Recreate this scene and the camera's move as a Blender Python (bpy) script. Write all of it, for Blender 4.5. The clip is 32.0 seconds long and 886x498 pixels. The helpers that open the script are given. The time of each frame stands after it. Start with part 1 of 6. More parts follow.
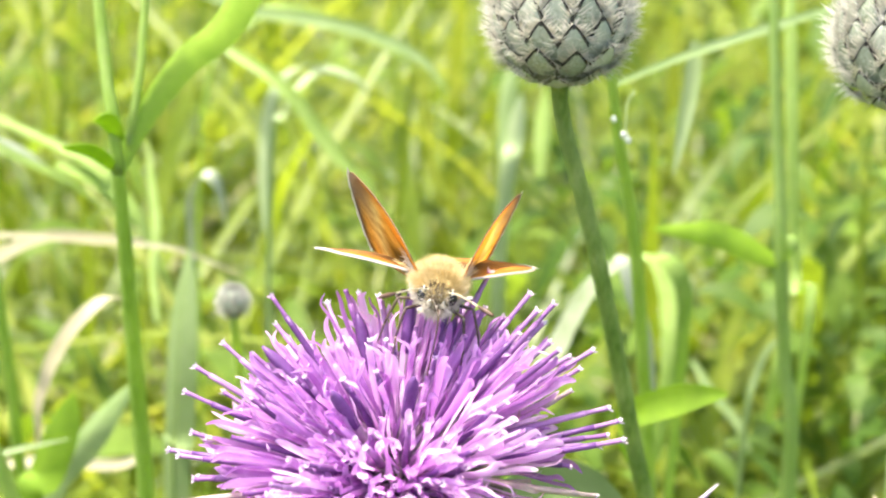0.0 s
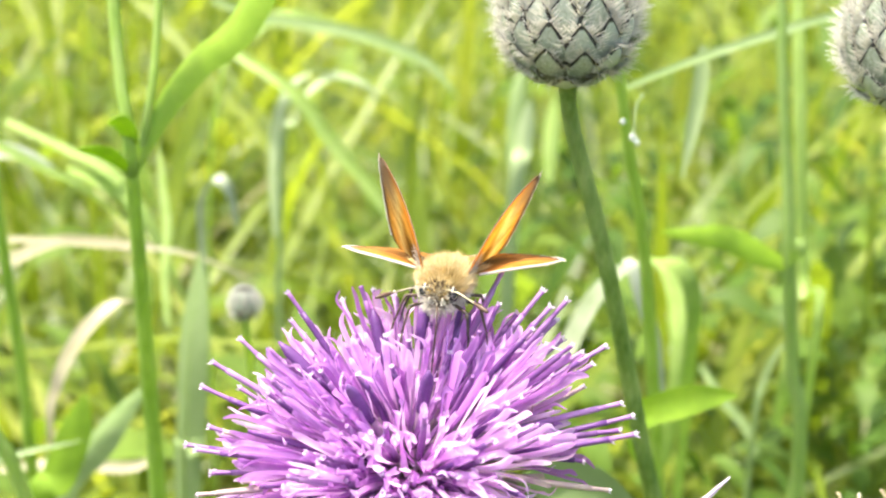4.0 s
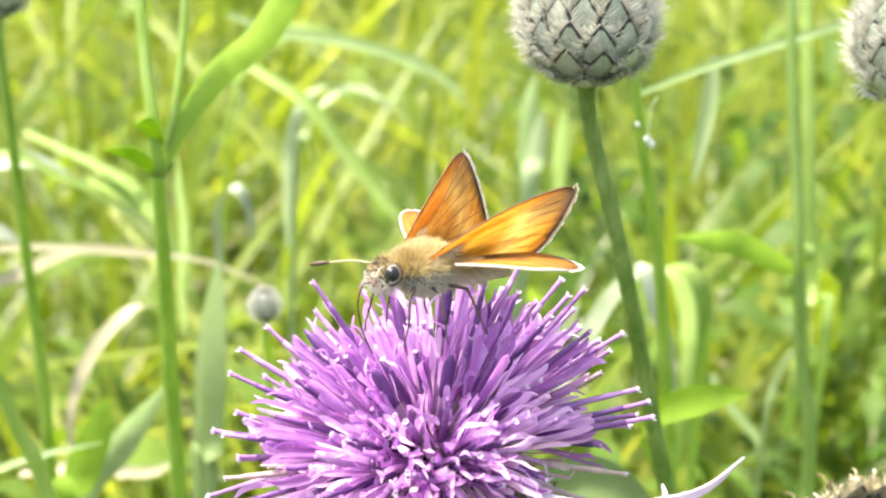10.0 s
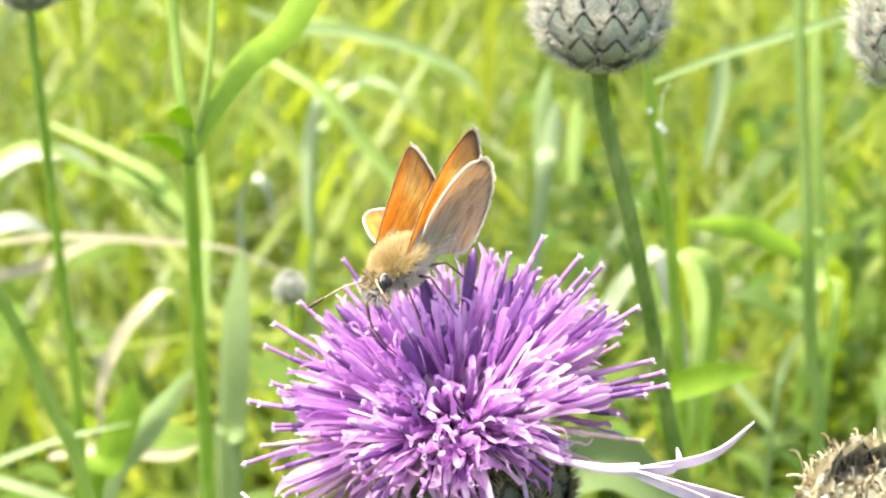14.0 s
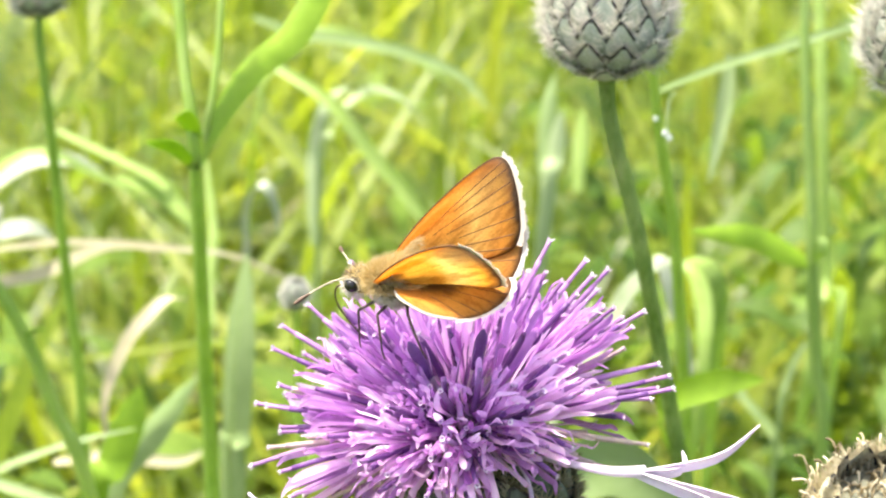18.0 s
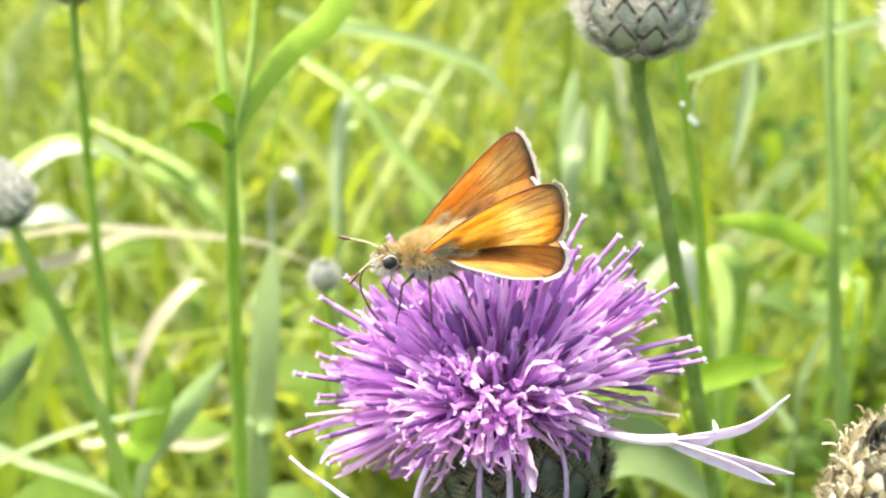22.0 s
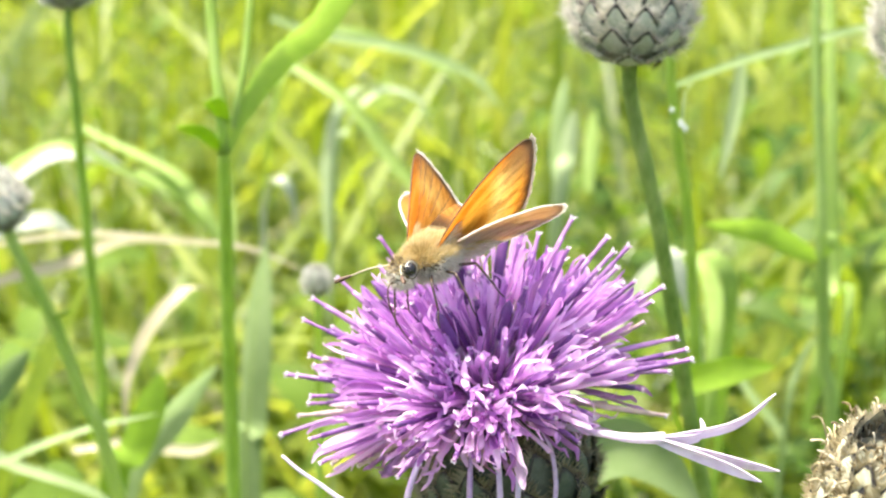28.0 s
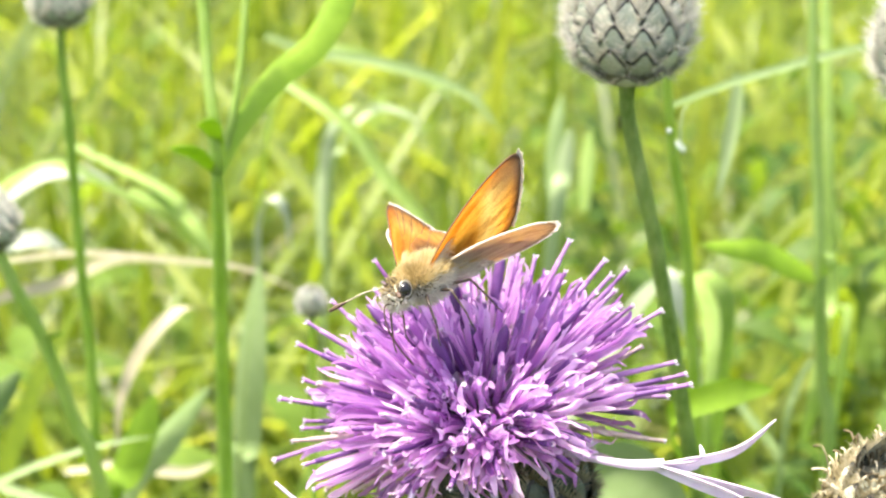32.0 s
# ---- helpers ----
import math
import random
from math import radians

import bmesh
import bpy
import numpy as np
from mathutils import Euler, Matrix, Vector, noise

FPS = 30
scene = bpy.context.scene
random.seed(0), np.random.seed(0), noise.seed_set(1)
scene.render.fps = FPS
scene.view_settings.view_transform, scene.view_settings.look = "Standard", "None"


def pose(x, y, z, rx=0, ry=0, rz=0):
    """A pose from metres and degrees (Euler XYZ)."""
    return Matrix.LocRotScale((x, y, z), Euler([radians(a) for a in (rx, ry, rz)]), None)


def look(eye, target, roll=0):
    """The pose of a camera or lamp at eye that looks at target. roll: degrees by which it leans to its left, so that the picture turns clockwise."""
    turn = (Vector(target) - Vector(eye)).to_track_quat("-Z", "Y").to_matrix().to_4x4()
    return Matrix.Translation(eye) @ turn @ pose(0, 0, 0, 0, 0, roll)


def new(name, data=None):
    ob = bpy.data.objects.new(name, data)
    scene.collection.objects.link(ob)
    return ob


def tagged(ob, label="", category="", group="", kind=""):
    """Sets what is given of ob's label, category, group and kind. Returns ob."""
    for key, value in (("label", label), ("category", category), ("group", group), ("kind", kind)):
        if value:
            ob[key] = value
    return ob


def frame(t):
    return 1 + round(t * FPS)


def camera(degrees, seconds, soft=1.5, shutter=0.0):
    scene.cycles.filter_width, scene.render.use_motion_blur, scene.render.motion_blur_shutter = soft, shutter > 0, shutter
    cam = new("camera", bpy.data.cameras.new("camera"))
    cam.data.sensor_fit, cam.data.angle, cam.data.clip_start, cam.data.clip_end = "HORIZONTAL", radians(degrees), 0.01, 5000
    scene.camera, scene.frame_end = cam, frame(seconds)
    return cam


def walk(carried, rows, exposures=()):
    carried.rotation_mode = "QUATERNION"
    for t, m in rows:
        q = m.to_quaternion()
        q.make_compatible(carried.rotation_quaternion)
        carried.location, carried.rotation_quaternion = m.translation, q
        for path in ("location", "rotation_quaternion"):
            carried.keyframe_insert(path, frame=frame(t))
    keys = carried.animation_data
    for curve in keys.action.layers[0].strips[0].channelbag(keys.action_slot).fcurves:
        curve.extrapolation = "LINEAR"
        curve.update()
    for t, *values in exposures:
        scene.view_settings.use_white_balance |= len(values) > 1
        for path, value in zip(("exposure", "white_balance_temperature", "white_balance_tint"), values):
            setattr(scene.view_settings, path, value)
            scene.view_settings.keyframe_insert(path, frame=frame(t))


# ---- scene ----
cam = camera(36, 32.0, soft=2.1)
cam.data.dof.use_dof = True
cam.data.dof.focus_distance = 0.125
cam.data.dof.aperture_fstop = 35.0
PATH = [
    (0, look((0.00322, -0.11085, 0.45205), (0.00569, 0.00849, 0.40054), 0.08)),
    (0.5, look((0.00265, -0.11151, 0.45120), (0.00526, 0.00801, 0.40014), 0.09)),
    (1, look((0.00221, -0.11139, 0.45095), (0.00497, 0.00820, 0.40006), 0.29)),
    (1.5, look((0.00236, -0.11168, 0.45097), (0.00515, 0.00802, 0.40033), 0.25)),
    (2, look((0.00228, -0.11144, 0.45132), (0.00478, 0.00827, 0.40071), 0.28)),
    (2.5, look((0.00271, -0.11153, 0.45133), (0.00502, 0.00827, 0.40091), 0.22)),
    (3, look((0.00234, -0.11176, 0.45140), (0.00468, 0.00807, 0.40105), 0.08)),
    (3.5, look((0.00301, -0.11229, 0.45168), (0.00471, 0.00745, 0.40108), 0.02)),
    (5.5, look((0.00240, -0.11306, 0.45120), (0.00435, 0.00663, 0.40051), -0.20)),
    (6, look((0.00303, -0.11417, 0.45170), (0.00490, 0.00555, 0.40106), -0.00)),
    (6.5, look((0.00270, -0.11458, 0.45108), (0.00458, 0.00525, 0.40070), -0.05)),
    (7, look((0.00321, -0.11424, 0.45125), (0.00445, 0.00553, 0.40073), 0.05)),
    (7.5, look((0.00195, -0.11551, 0.45060), (0.00375, 0.00448, 0.40061), 0.09)),
    (8, look((0.00215, -0.11550, 0.45111), (0.00367, 0.00449, 0.40111), -0.03)),
    (8.5, look((0.00223, -0.11640, 0.45060), (0.00374, 0.00380, 0.40111), -0.06)),
    (9, look((0.00361, -0.11529, 0.45082), (0.00422, 0.00496, 0.40143), -0.02)),
    (9.5, look((0.00200, -0.11699, 0.45065), (0.00352, 0.00338, 0.40155), -0.06)),
    (10, look((0.00085, -0.11736, 0.45021), (0.00220, 0.00321, 0.40161), -0.07)),
    (10.5, look((0.00078, -0.11782, 0.44996), (0.00164, 0.00283, 0.40156), -0.03)),
    (11, look((0.00009, -0.11927, 0.45000), (0.00063, 0.00137, 0.40156), -0.11)),
    (11.5, look((0.00173, -0.11953, 0.45063), (0.00207, 0.00092, 0.40172), -0.30)),
    (12, look((0.00081, -0.12069, 0.44992), (0.00116, -0.00016, 0.40121), -0.13)),
    (12.5, look((-0.00024, -0.12134, 0.44963), (0.00012, -0.00074, 0.40110), -0.25)),
    (13, look((0.00000, -0.12128, 0.45000), (0.00000, -0.00074, 0.40131), -0.19)),
    (13.5, look((0.00010, -0.12365, 0.44976), (0.00070, -0.00292, 0.40154), -0.43)),
    (14, look((-0.00038, -0.12460, 0.45107), (-0.00014, -0.00414, 0.40218), -0.45)),
    (14.5, look((-0.00175, -0.12506, 0.45048), (-0.00164, -0.00455, 0.40173), -0.29)),
    (15, look((-0.00069, -0.12362, 0.45096), (-0.00098, -0.00320, 0.40199), -0.20)),
    (15.5, look((-0.00177, -0.12336, 0.45115), (-0.00127, -0.00277, 0.40260), -0.27)),
    (17.5, look((0.00035, -0.12460, 0.45071), (0.00050, -0.00366, 0.40301), -0.35)),
    (18, look((-0.00067, -0.12515, 0.45060), (-0.00076, -0.00431, 0.40267), -0.25)),
    (18.5, look((-0.00132, -0.12590, 0.45019), (-0.00178, -0.00508, 0.40221), -0.21)),
    (19, look((-0.00152, -0.12513, 0.45023), (-0.00180, -0.00442, 0.40197), -0.40)),
    (19.5, look((-0.00267, -0.12686, 0.44993), (-0.00257, -0.00608, 0.40185), -0.20)),
    (20, look((-0.00261, -0.12731, 0.45002), (-0.00292, -0.00653, 0.40194), -0.11)),
    (20.5, look((-0.00276, -0.12749, 0.45008), (-0.00324, -0.00674, 0.40193), -0.11)),
    (21, look((-0.00374, -0.12857, 0.44933), (-0.00463, -0.00770, 0.40148), -0.13)),
    (21.5, look((-0.00328, -0.12929, 0.44935), (-0.00438, -0.00844, 0.40147), 0.11)),
    (22, look((-0.00317, -0.12945, 0.44911), (-0.00434, -0.00853, 0.40141), 0.05)),
    (22.5, look((-0.00326, -0.12944, 0.44911), (-0.00461, -0.00846, 0.40154), 0.11)),
    (23, look((-0.00485, -0.12869, 0.44895), (-0.00592, -0.00772, 0.40135), 0.05)),
    (23.5, look((-0.00565, -0.12854, 0.44889), (-0.00642, -0.00754, 0.40139), 0.17)),
    (24, look((-0.00531, -0.12940, 0.44876), (-0.00594, -0.00834, 0.40140), 0.10)),
    (24.5, look((-0.00538, -0.12997, 0.44846), (-0.00578, -0.00883, 0.40130), 0.16)),
    (25, look((-0.00557, -0.13005, 0.44829), (-0.00621, -0.00888, 0.40119), 0.16)),
    (25.5, look((-0.00566, -0.12970, 0.44847), (-0.00639, -0.00856, 0.40130), 0.15)),
    (27.5, look((-0.00405, -0.13008, 0.44839), (-0.00436, -0.00884, 0.40146), 0.12)),
    (28, look((-0.00349, -0.13124, 0.44873), (-0.00369, -0.00993, 0.40199), 0.22)),
    (28.5, look((-0.00415, -0.13081, 0.44857), (-0.00424, -0.00947, 0.40192), 0.21)),
    (29, look((-0.00397, -0.13066, 0.44919), (-0.00404, -0.00923, 0.40278), 0.23)),
    (29.5, look((-0.00365, -0.13069, 0.44926), (-0.00355, -0.00914, 0.40314), 0.21)),
    (30, look((-0.00376, -0.13074, 0.44918), (-0.00367, -0.00907, 0.40341), 0.30)),
    (30.5, look((-0.00429, -0.13083, 0.44907), (-0.00430, -0.00909, 0.40348), 0.26)),
    (31, look((-0.00412, -0.13013, 0.44898), (-0.00387, -0.00830, 0.40360), 0.33)),
    (31.5, look((-0.00405, -0.12941, 0.44855), (-0.00360, -0.00752, 0.40336), 0.23)),
    (32, look((-0.00356, -0.12934, 0.44884), (-0.00329, -0.00749, 0.40355), 0.33)),
]
walk(cam, PATH)

# ---- light: high summer sun through thin haze ----
SUN_FROM = Vector((-0.27, 0.06, 0.95)).normalized()
world = bpy.data.worlds.new("sky")
scene.world = world
world.use_nodes = True
wn, wl = world.node_tree.nodes, world.node_tree.links
sky = wn.new("ShaderNodeTexSky")
sky.sky_type = "NISHITA"
sky.sun_disc = False
sky.sun_elevation = math.asin(SUN_FROM.z)
sky.sun_rotation = math.atan2(SUN_FROM.x, SUN_FROM.y)
sky.dust_density, sky.ozone_density = 5.0, 0.5
wl.new(sky.outputs[0], wn["Background"].inputs["Color"])
wn["Background"].inputs["Strength"].default_value = 0.15
sun = new("sun", bpy.data.lights.new("sun", "SUN"))
sun.data.energy, sun.data.angle, sun.data.color = 3.1, radians(4), (1.0, 0.95, 0.83)
sun.matrix_world = look(SUN_FROM * 3, (0, 0, 0))
scene.view_settings.exposure = 1.67


# ---- materials ----
def material(name, colors, rough=0.5, grain=900.0, bump=0.0, clear=0.0, through_color=None, metal=0.0, vary=0.25, spec=0.5, island=False, along=1.0):
    """A surface with noise between its colours at two scales, and a share 'clear' of light let through (leaves, petals, wings)."""
    m = bpy.data.materials.new(name)
    m.use_nodes = True
    n, l = m.node_tree.nodes, m.node_tree.links
    b, out = n["Principled BSDF"], n["Material Output"]
    geo = n.new("ShaderNodeTexCoord")
    n1 = n.new("ShaderNodeTexNoise")
    n1.inputs["Scale"].default_value, n1.inputs["Detail"].default_value = grain, 5
    n2 = n.new("ShaderNodeTexNoise")
    n2.inputs["Scale"].default_value, n2.inputs["Detail"].default_value = grain / 9, 3
    lengthwise = n.new("ShaderNodeMapping")
    lengthwise.inputs["Scale"].default_value = (1, 1, along)
    l.new(geo.outputs["Object"], lengthwise.inputs[0])
    l.new(lengthwise.outputs[0], n1.inputs["Vector"])
    l.new(geo.outputs["Object"], n2.inputs["Vector"])
    mix = n.new("ShaderNodeMath")
    mix.operation = "MULTIPLY_ADD"
    mix.inputs[1].default_value = 0.45
    l.new(n1.outputs["Fac"], mix.inputs[0])
    half = n.new("ShaderNodeMath")
    half.operation = "MULTIPLY"
    half.inputs[1].default_value = 0.55
    l.new(n2.outputs["Fac"], half.inputs[0])
    l.new(half.outputs[0], mix.inputs[2])
    rnd = n.new("ShaderNodeNewGeometry").outputs["Random Per Island"] if island else n.new("ShaderNodeObjectInfo").outputs["Random"]
    fac = mix.outputs[0]
    add = n.new("ShaderNodeMath")
    add.operation = "MULTIPLY_ADD"
    add.inputs[1].default_value = vary * 2
    l.new(rnd, add.inputs[0])
    off = n.new("ShaderNodeMath")
    off.operation = "SUBTRACT"
    off.inputs[1].default_value = vary
    l.new(fac, off.inputs[0])
    l.new(off.outputs[0], add.inputs[2])
    ramp = n.new("ShaderNodeValToRGB")
    e = ramp.color_ramp.elements
    lo, hi = (0.3, 0.7) if not island else (0.2, 0.8)
    k = len(colors)
    for i, c in enumerate(colors):
        p = lo + (hi - lo) * i / max(1, k - 1)
        el = e[i] if i < 2 else e.new(p)
        el.position, el.color = p, (*c, 1)
    l.new(add.outputs[0], ramp.inputs["Fac"])
    l.new(ramp.outputs["Color"], b.inputs["Base Color"])
    b.inputs["Roughness"].default_value, b.inputs["Metallic"].default_value = rough, metal
    b.inputs["Specular IOR Level"].default_value = spec
    if bump:
        bp = n.new("ShaderNodeBump")
        bp.inputs["Strength"].default_value, bp.inputs["Distance"].default_value = bump, 0.0003
        l.new(n1.outputs["Fac"], bp.inputs["Height"])
        l.new(bp.outputs["Normal"], b.inputs["Normal"])
    if clear:
        tr = n.new("ShaderNodeBsdfTranslucent")
        if through_color:
            tint = n.new("ShaderNodeMix")
            tint.data_type, tint.blend_type = "RGBA", "MULTIPLY"
            tint.inputs["Factor"].default_value = 1.0
            l.new(ramp.outputs["Color"], tint.inputs[6])
            tint.inputs[7].default_value = (*through_color, 1)
            l.new(tint.outputs[2], tr.inputs["Color"])
        else:
            l.new(ramp.outputs["Color"], tr.inputs["Color"])
        ms = n.new("ShaderNodeMixShader")
        ms.inputs[0].default_value = clear
        l.new(b.outputs[0], ms.inputs[1])
        l.new(tr.outputs[0], ms.inputs[2])
        l.new(ms.outputs[0], out.inputs["Surface"])
    return m


GRASS = material("grass_blade", [(0.08, 0.125, 0.009), (0.135, 0.20, 0.014), (0.21, 0.28, 0.022), (0.34, 0.38, 0.07)], 0.4, 260, clear=0.5, through_color=(1.8, 1.65, 0.9), vary=0.3, island=True)
GRASS_PALE = material("grass_blade_pale", [(0.27, 0.37, 0.13), (0.43, 0.52, 0.26)], 0.5, 260, clear=0.35, vary=0.2, spec=0.35)
GRASS_BOWED = material("bowed_grass", [(0.26, 0.36, 0.12), (0.40, 0.48, 0.24), (0.56, 0.60, 0.40)], 0.42, 260, clear=0.35, vary=0.3, spec=0.5, island=True)
# whitish base colour paints in the sky's reflection on glossy blades
GRASS_PAINTED_SHEEN = material("painted_sheen_grass", [(0.32, 0.38, 0.21), (0.46, 0.51, 0.34), (0.62, 0.65, 0.50)], 0.4, 260, clear=0.35, vary=0.2, spec=0.5)
# darker than HERB: puts the shade among the plants into the leaf colour
HERB_SHADE_TINT = material("shade_tinted_herb_leaf", [(0.03, 0.065, 0.006), (0.06, 0.12, 0.010), (0.11, 0.18, 0.018)], 0.65, 320, bump=0.2, spec=0.2, clear=0.35, through_color=(1.6, 1.6, 0.8), vary=0.3, island=True)
HERB_MID = material("mid_herb_leaf", [(0.06, 0.11, 0.008), (0.10, 0.175, 0.014), (0.16, 0.24, 0.022)], 0.65, 320, bump=0.2, clear=0.35, through_color=(1.6, 1.6, 0.8), vary=0.3, island=True)
DEW = material("dew", [(0.85, 0.87, 0.85), (0.95, 0.96, 0.95)], 0.08, 800, clear=0.4, vary=0.0, spec=1.0)
STRAW = material("dry_grass", [(0.40, 0.34, 0.17), (0.53, 0.47, 0.27), (0.62, 0.58, 0.40)], 0.6, 300, clear=0.3, vary=0.25, island=True)
HERB = material("herb_leaf", [(0.08, 0.135, 0.012), (0.13, 0.21, 0.024), (0.20, 0.29, 0.045)], 0.6, 320, bump=0.2, spec=0.25, clear=0.4, through_color=(1.9, 1.8, 0.8), vary=0.3, island=True)
LEAF = material("knapweed_leaf", [(0.19, 0.32, 0.016), (0.27, 0.42, 0.026), (0.35, 0.50, 0.045)], 0.45, 420, bump=0.3, clear=0.45, through_color=(1.6, 1.5, 0.7), vary=0.1)
LEAF_PALE = material("pale_leaf", [(0.28, 0.40, 0.09), (0.38, 0.50, 0.13), (0.46, 0.57, 0.20)], 0.45, 420, bump=0.3, clear=0.45, through_color=(1.4, 1.4, 0.8), vary=0.1)
LEAF_GREY = material("grey_green_leaf", [(0.23, 0.33, 0.11), (0.34, 0.44, 0.19)], 0.7, 420, bump=0.3, spec=0.15, clear=0.4, vary=0.1)
STEM = material("knapweed_stem", [(0.16, 0.26, 0.06), (0.33, 0.43, 0.15), (0.54, 0.60, 0.32)], 0.5, 1600, along=0.15, bump=0.8, clear=0.35, through_color=(1.5, 1.45, 0.8), vary=0.1, spec=0.25)
STEM_BRIGHT = material("green_stem", [(0.22, 0.35, 0.06), (0.34, 0.48, 0.11), (0.44, 0.56, 0.19)], 0.5, 900, along=0.15, bump=0.4, clear=0.45, through_color=(1.5, 1.4, 0.7), vary=0.1, spec=0.25)
STEM_PALE = material("pale_stem", [(0.25, 0.38, 0.09), (0.38, 0.50, 0.17)], 0.5, 700, bump=0.4, clear=0.4, through_color=(1.4, 1.35, 0.8), vary=0.1, spec=0.25)
SOIL = material("meadow_soil", [(0.012, 0.02, 0.006), (0.03, 0.05, 0.012), (0.06, 0.09, 0.02)], 0.9, 60, bump=0.5, vary=0.0)
BRACT = material("bract", [(0.18, 0.22, 0.14), (0.40, 0.44, 0.33), (0.56, 0.59, 0.47)], 0.6, 2400, bump=0.6, vary=0.12)
BRACT_EDGE = material("bract_edge", [(0.02, 0.019, 0.017), (0.07, 0.062, 0.052)], 0.7, 2500, bump=0.4, vary=0.05)
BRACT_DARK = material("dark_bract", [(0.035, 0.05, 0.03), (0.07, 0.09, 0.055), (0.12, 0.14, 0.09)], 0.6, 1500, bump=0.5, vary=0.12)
CILIA = material("bract_fringe", [(0.58, 0.55, 0.46), (0.84, 0.81, 0.73)], 0.6, 2000, clear=0.4, vary=0.15)
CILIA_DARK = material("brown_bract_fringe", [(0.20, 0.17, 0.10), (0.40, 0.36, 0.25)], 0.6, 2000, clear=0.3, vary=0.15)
CORE = material("head_core", [(0.10, 0.10, 0.07), (0.2, 0.2, 0.14)], 0.8, 1500, bump=0.4, vary=0.05)
PETAL = material("floret_petal", [(0.45, 0.21, 0.52), (0.72, 0.44, 0.77), (0.87, 0.65, 0.88)], 0.45, 2600, along=0.06, clear=0.6, through_color=(1.33, 1.18, 1.27), vary=0.32, bump=0.3)
PETAL_DEEP = material("floret_column", [(0.28, 0.11, 0.34), (0.51, 0.28, 0.55)], 0.45, 1300, clear=0.3, vary=0.25)
PETAL_DARK = material("floret_dark", [(0.10, 0.032, 0.15), (0.22, 0.085, 0.30)], 0.4, 1300, clear=0.2, vary=0.2)
PETAL_TIP = material("floret_tip", [(0.70, 0.54, 0.68), (0.90, 0.80, 0.88)], 0.5, 1300, clear=0.35, vary=0.2)
PETAL_PALE = material("floret_pale", [(0.54, 0.34, 0.59), (0.76, 0.62, 0.79), (0.85, 0.77, 0.87)], 0.5, 1300, clear=0.35, vary=0.2)
PETAL_BASE = material("floret_tube", [(0.56, 0.42, 0.52), (0.78, 0.68, 0.74)], 0.5, 1300, clear=0.35, vary=0.15)
PETAL_FADED = material("withered_floret", [(0.34, 0.22, 0.26), (0.56, 0.42, 0.40), (0.70, 0.60, 0.44)], 0.6, 1300, clear=0.25, vary=0.2)


BRACT_WARM = material("dry_bract", [(0.30, 0.29, 0.17), (0.50, 0.48, 0.32), (0.66, 0.64, 0.48)], 0.6, 2400, bump=0.6, vary=0.15)
OLD_TUFT = material("dry_florets", [(0.20, 0.15, 0.07), (0.52, 0.44, 0.26), (0.78, 0.72, 0.54)], 0.6, 900, clear=0.25, vary=0.3, island=True)


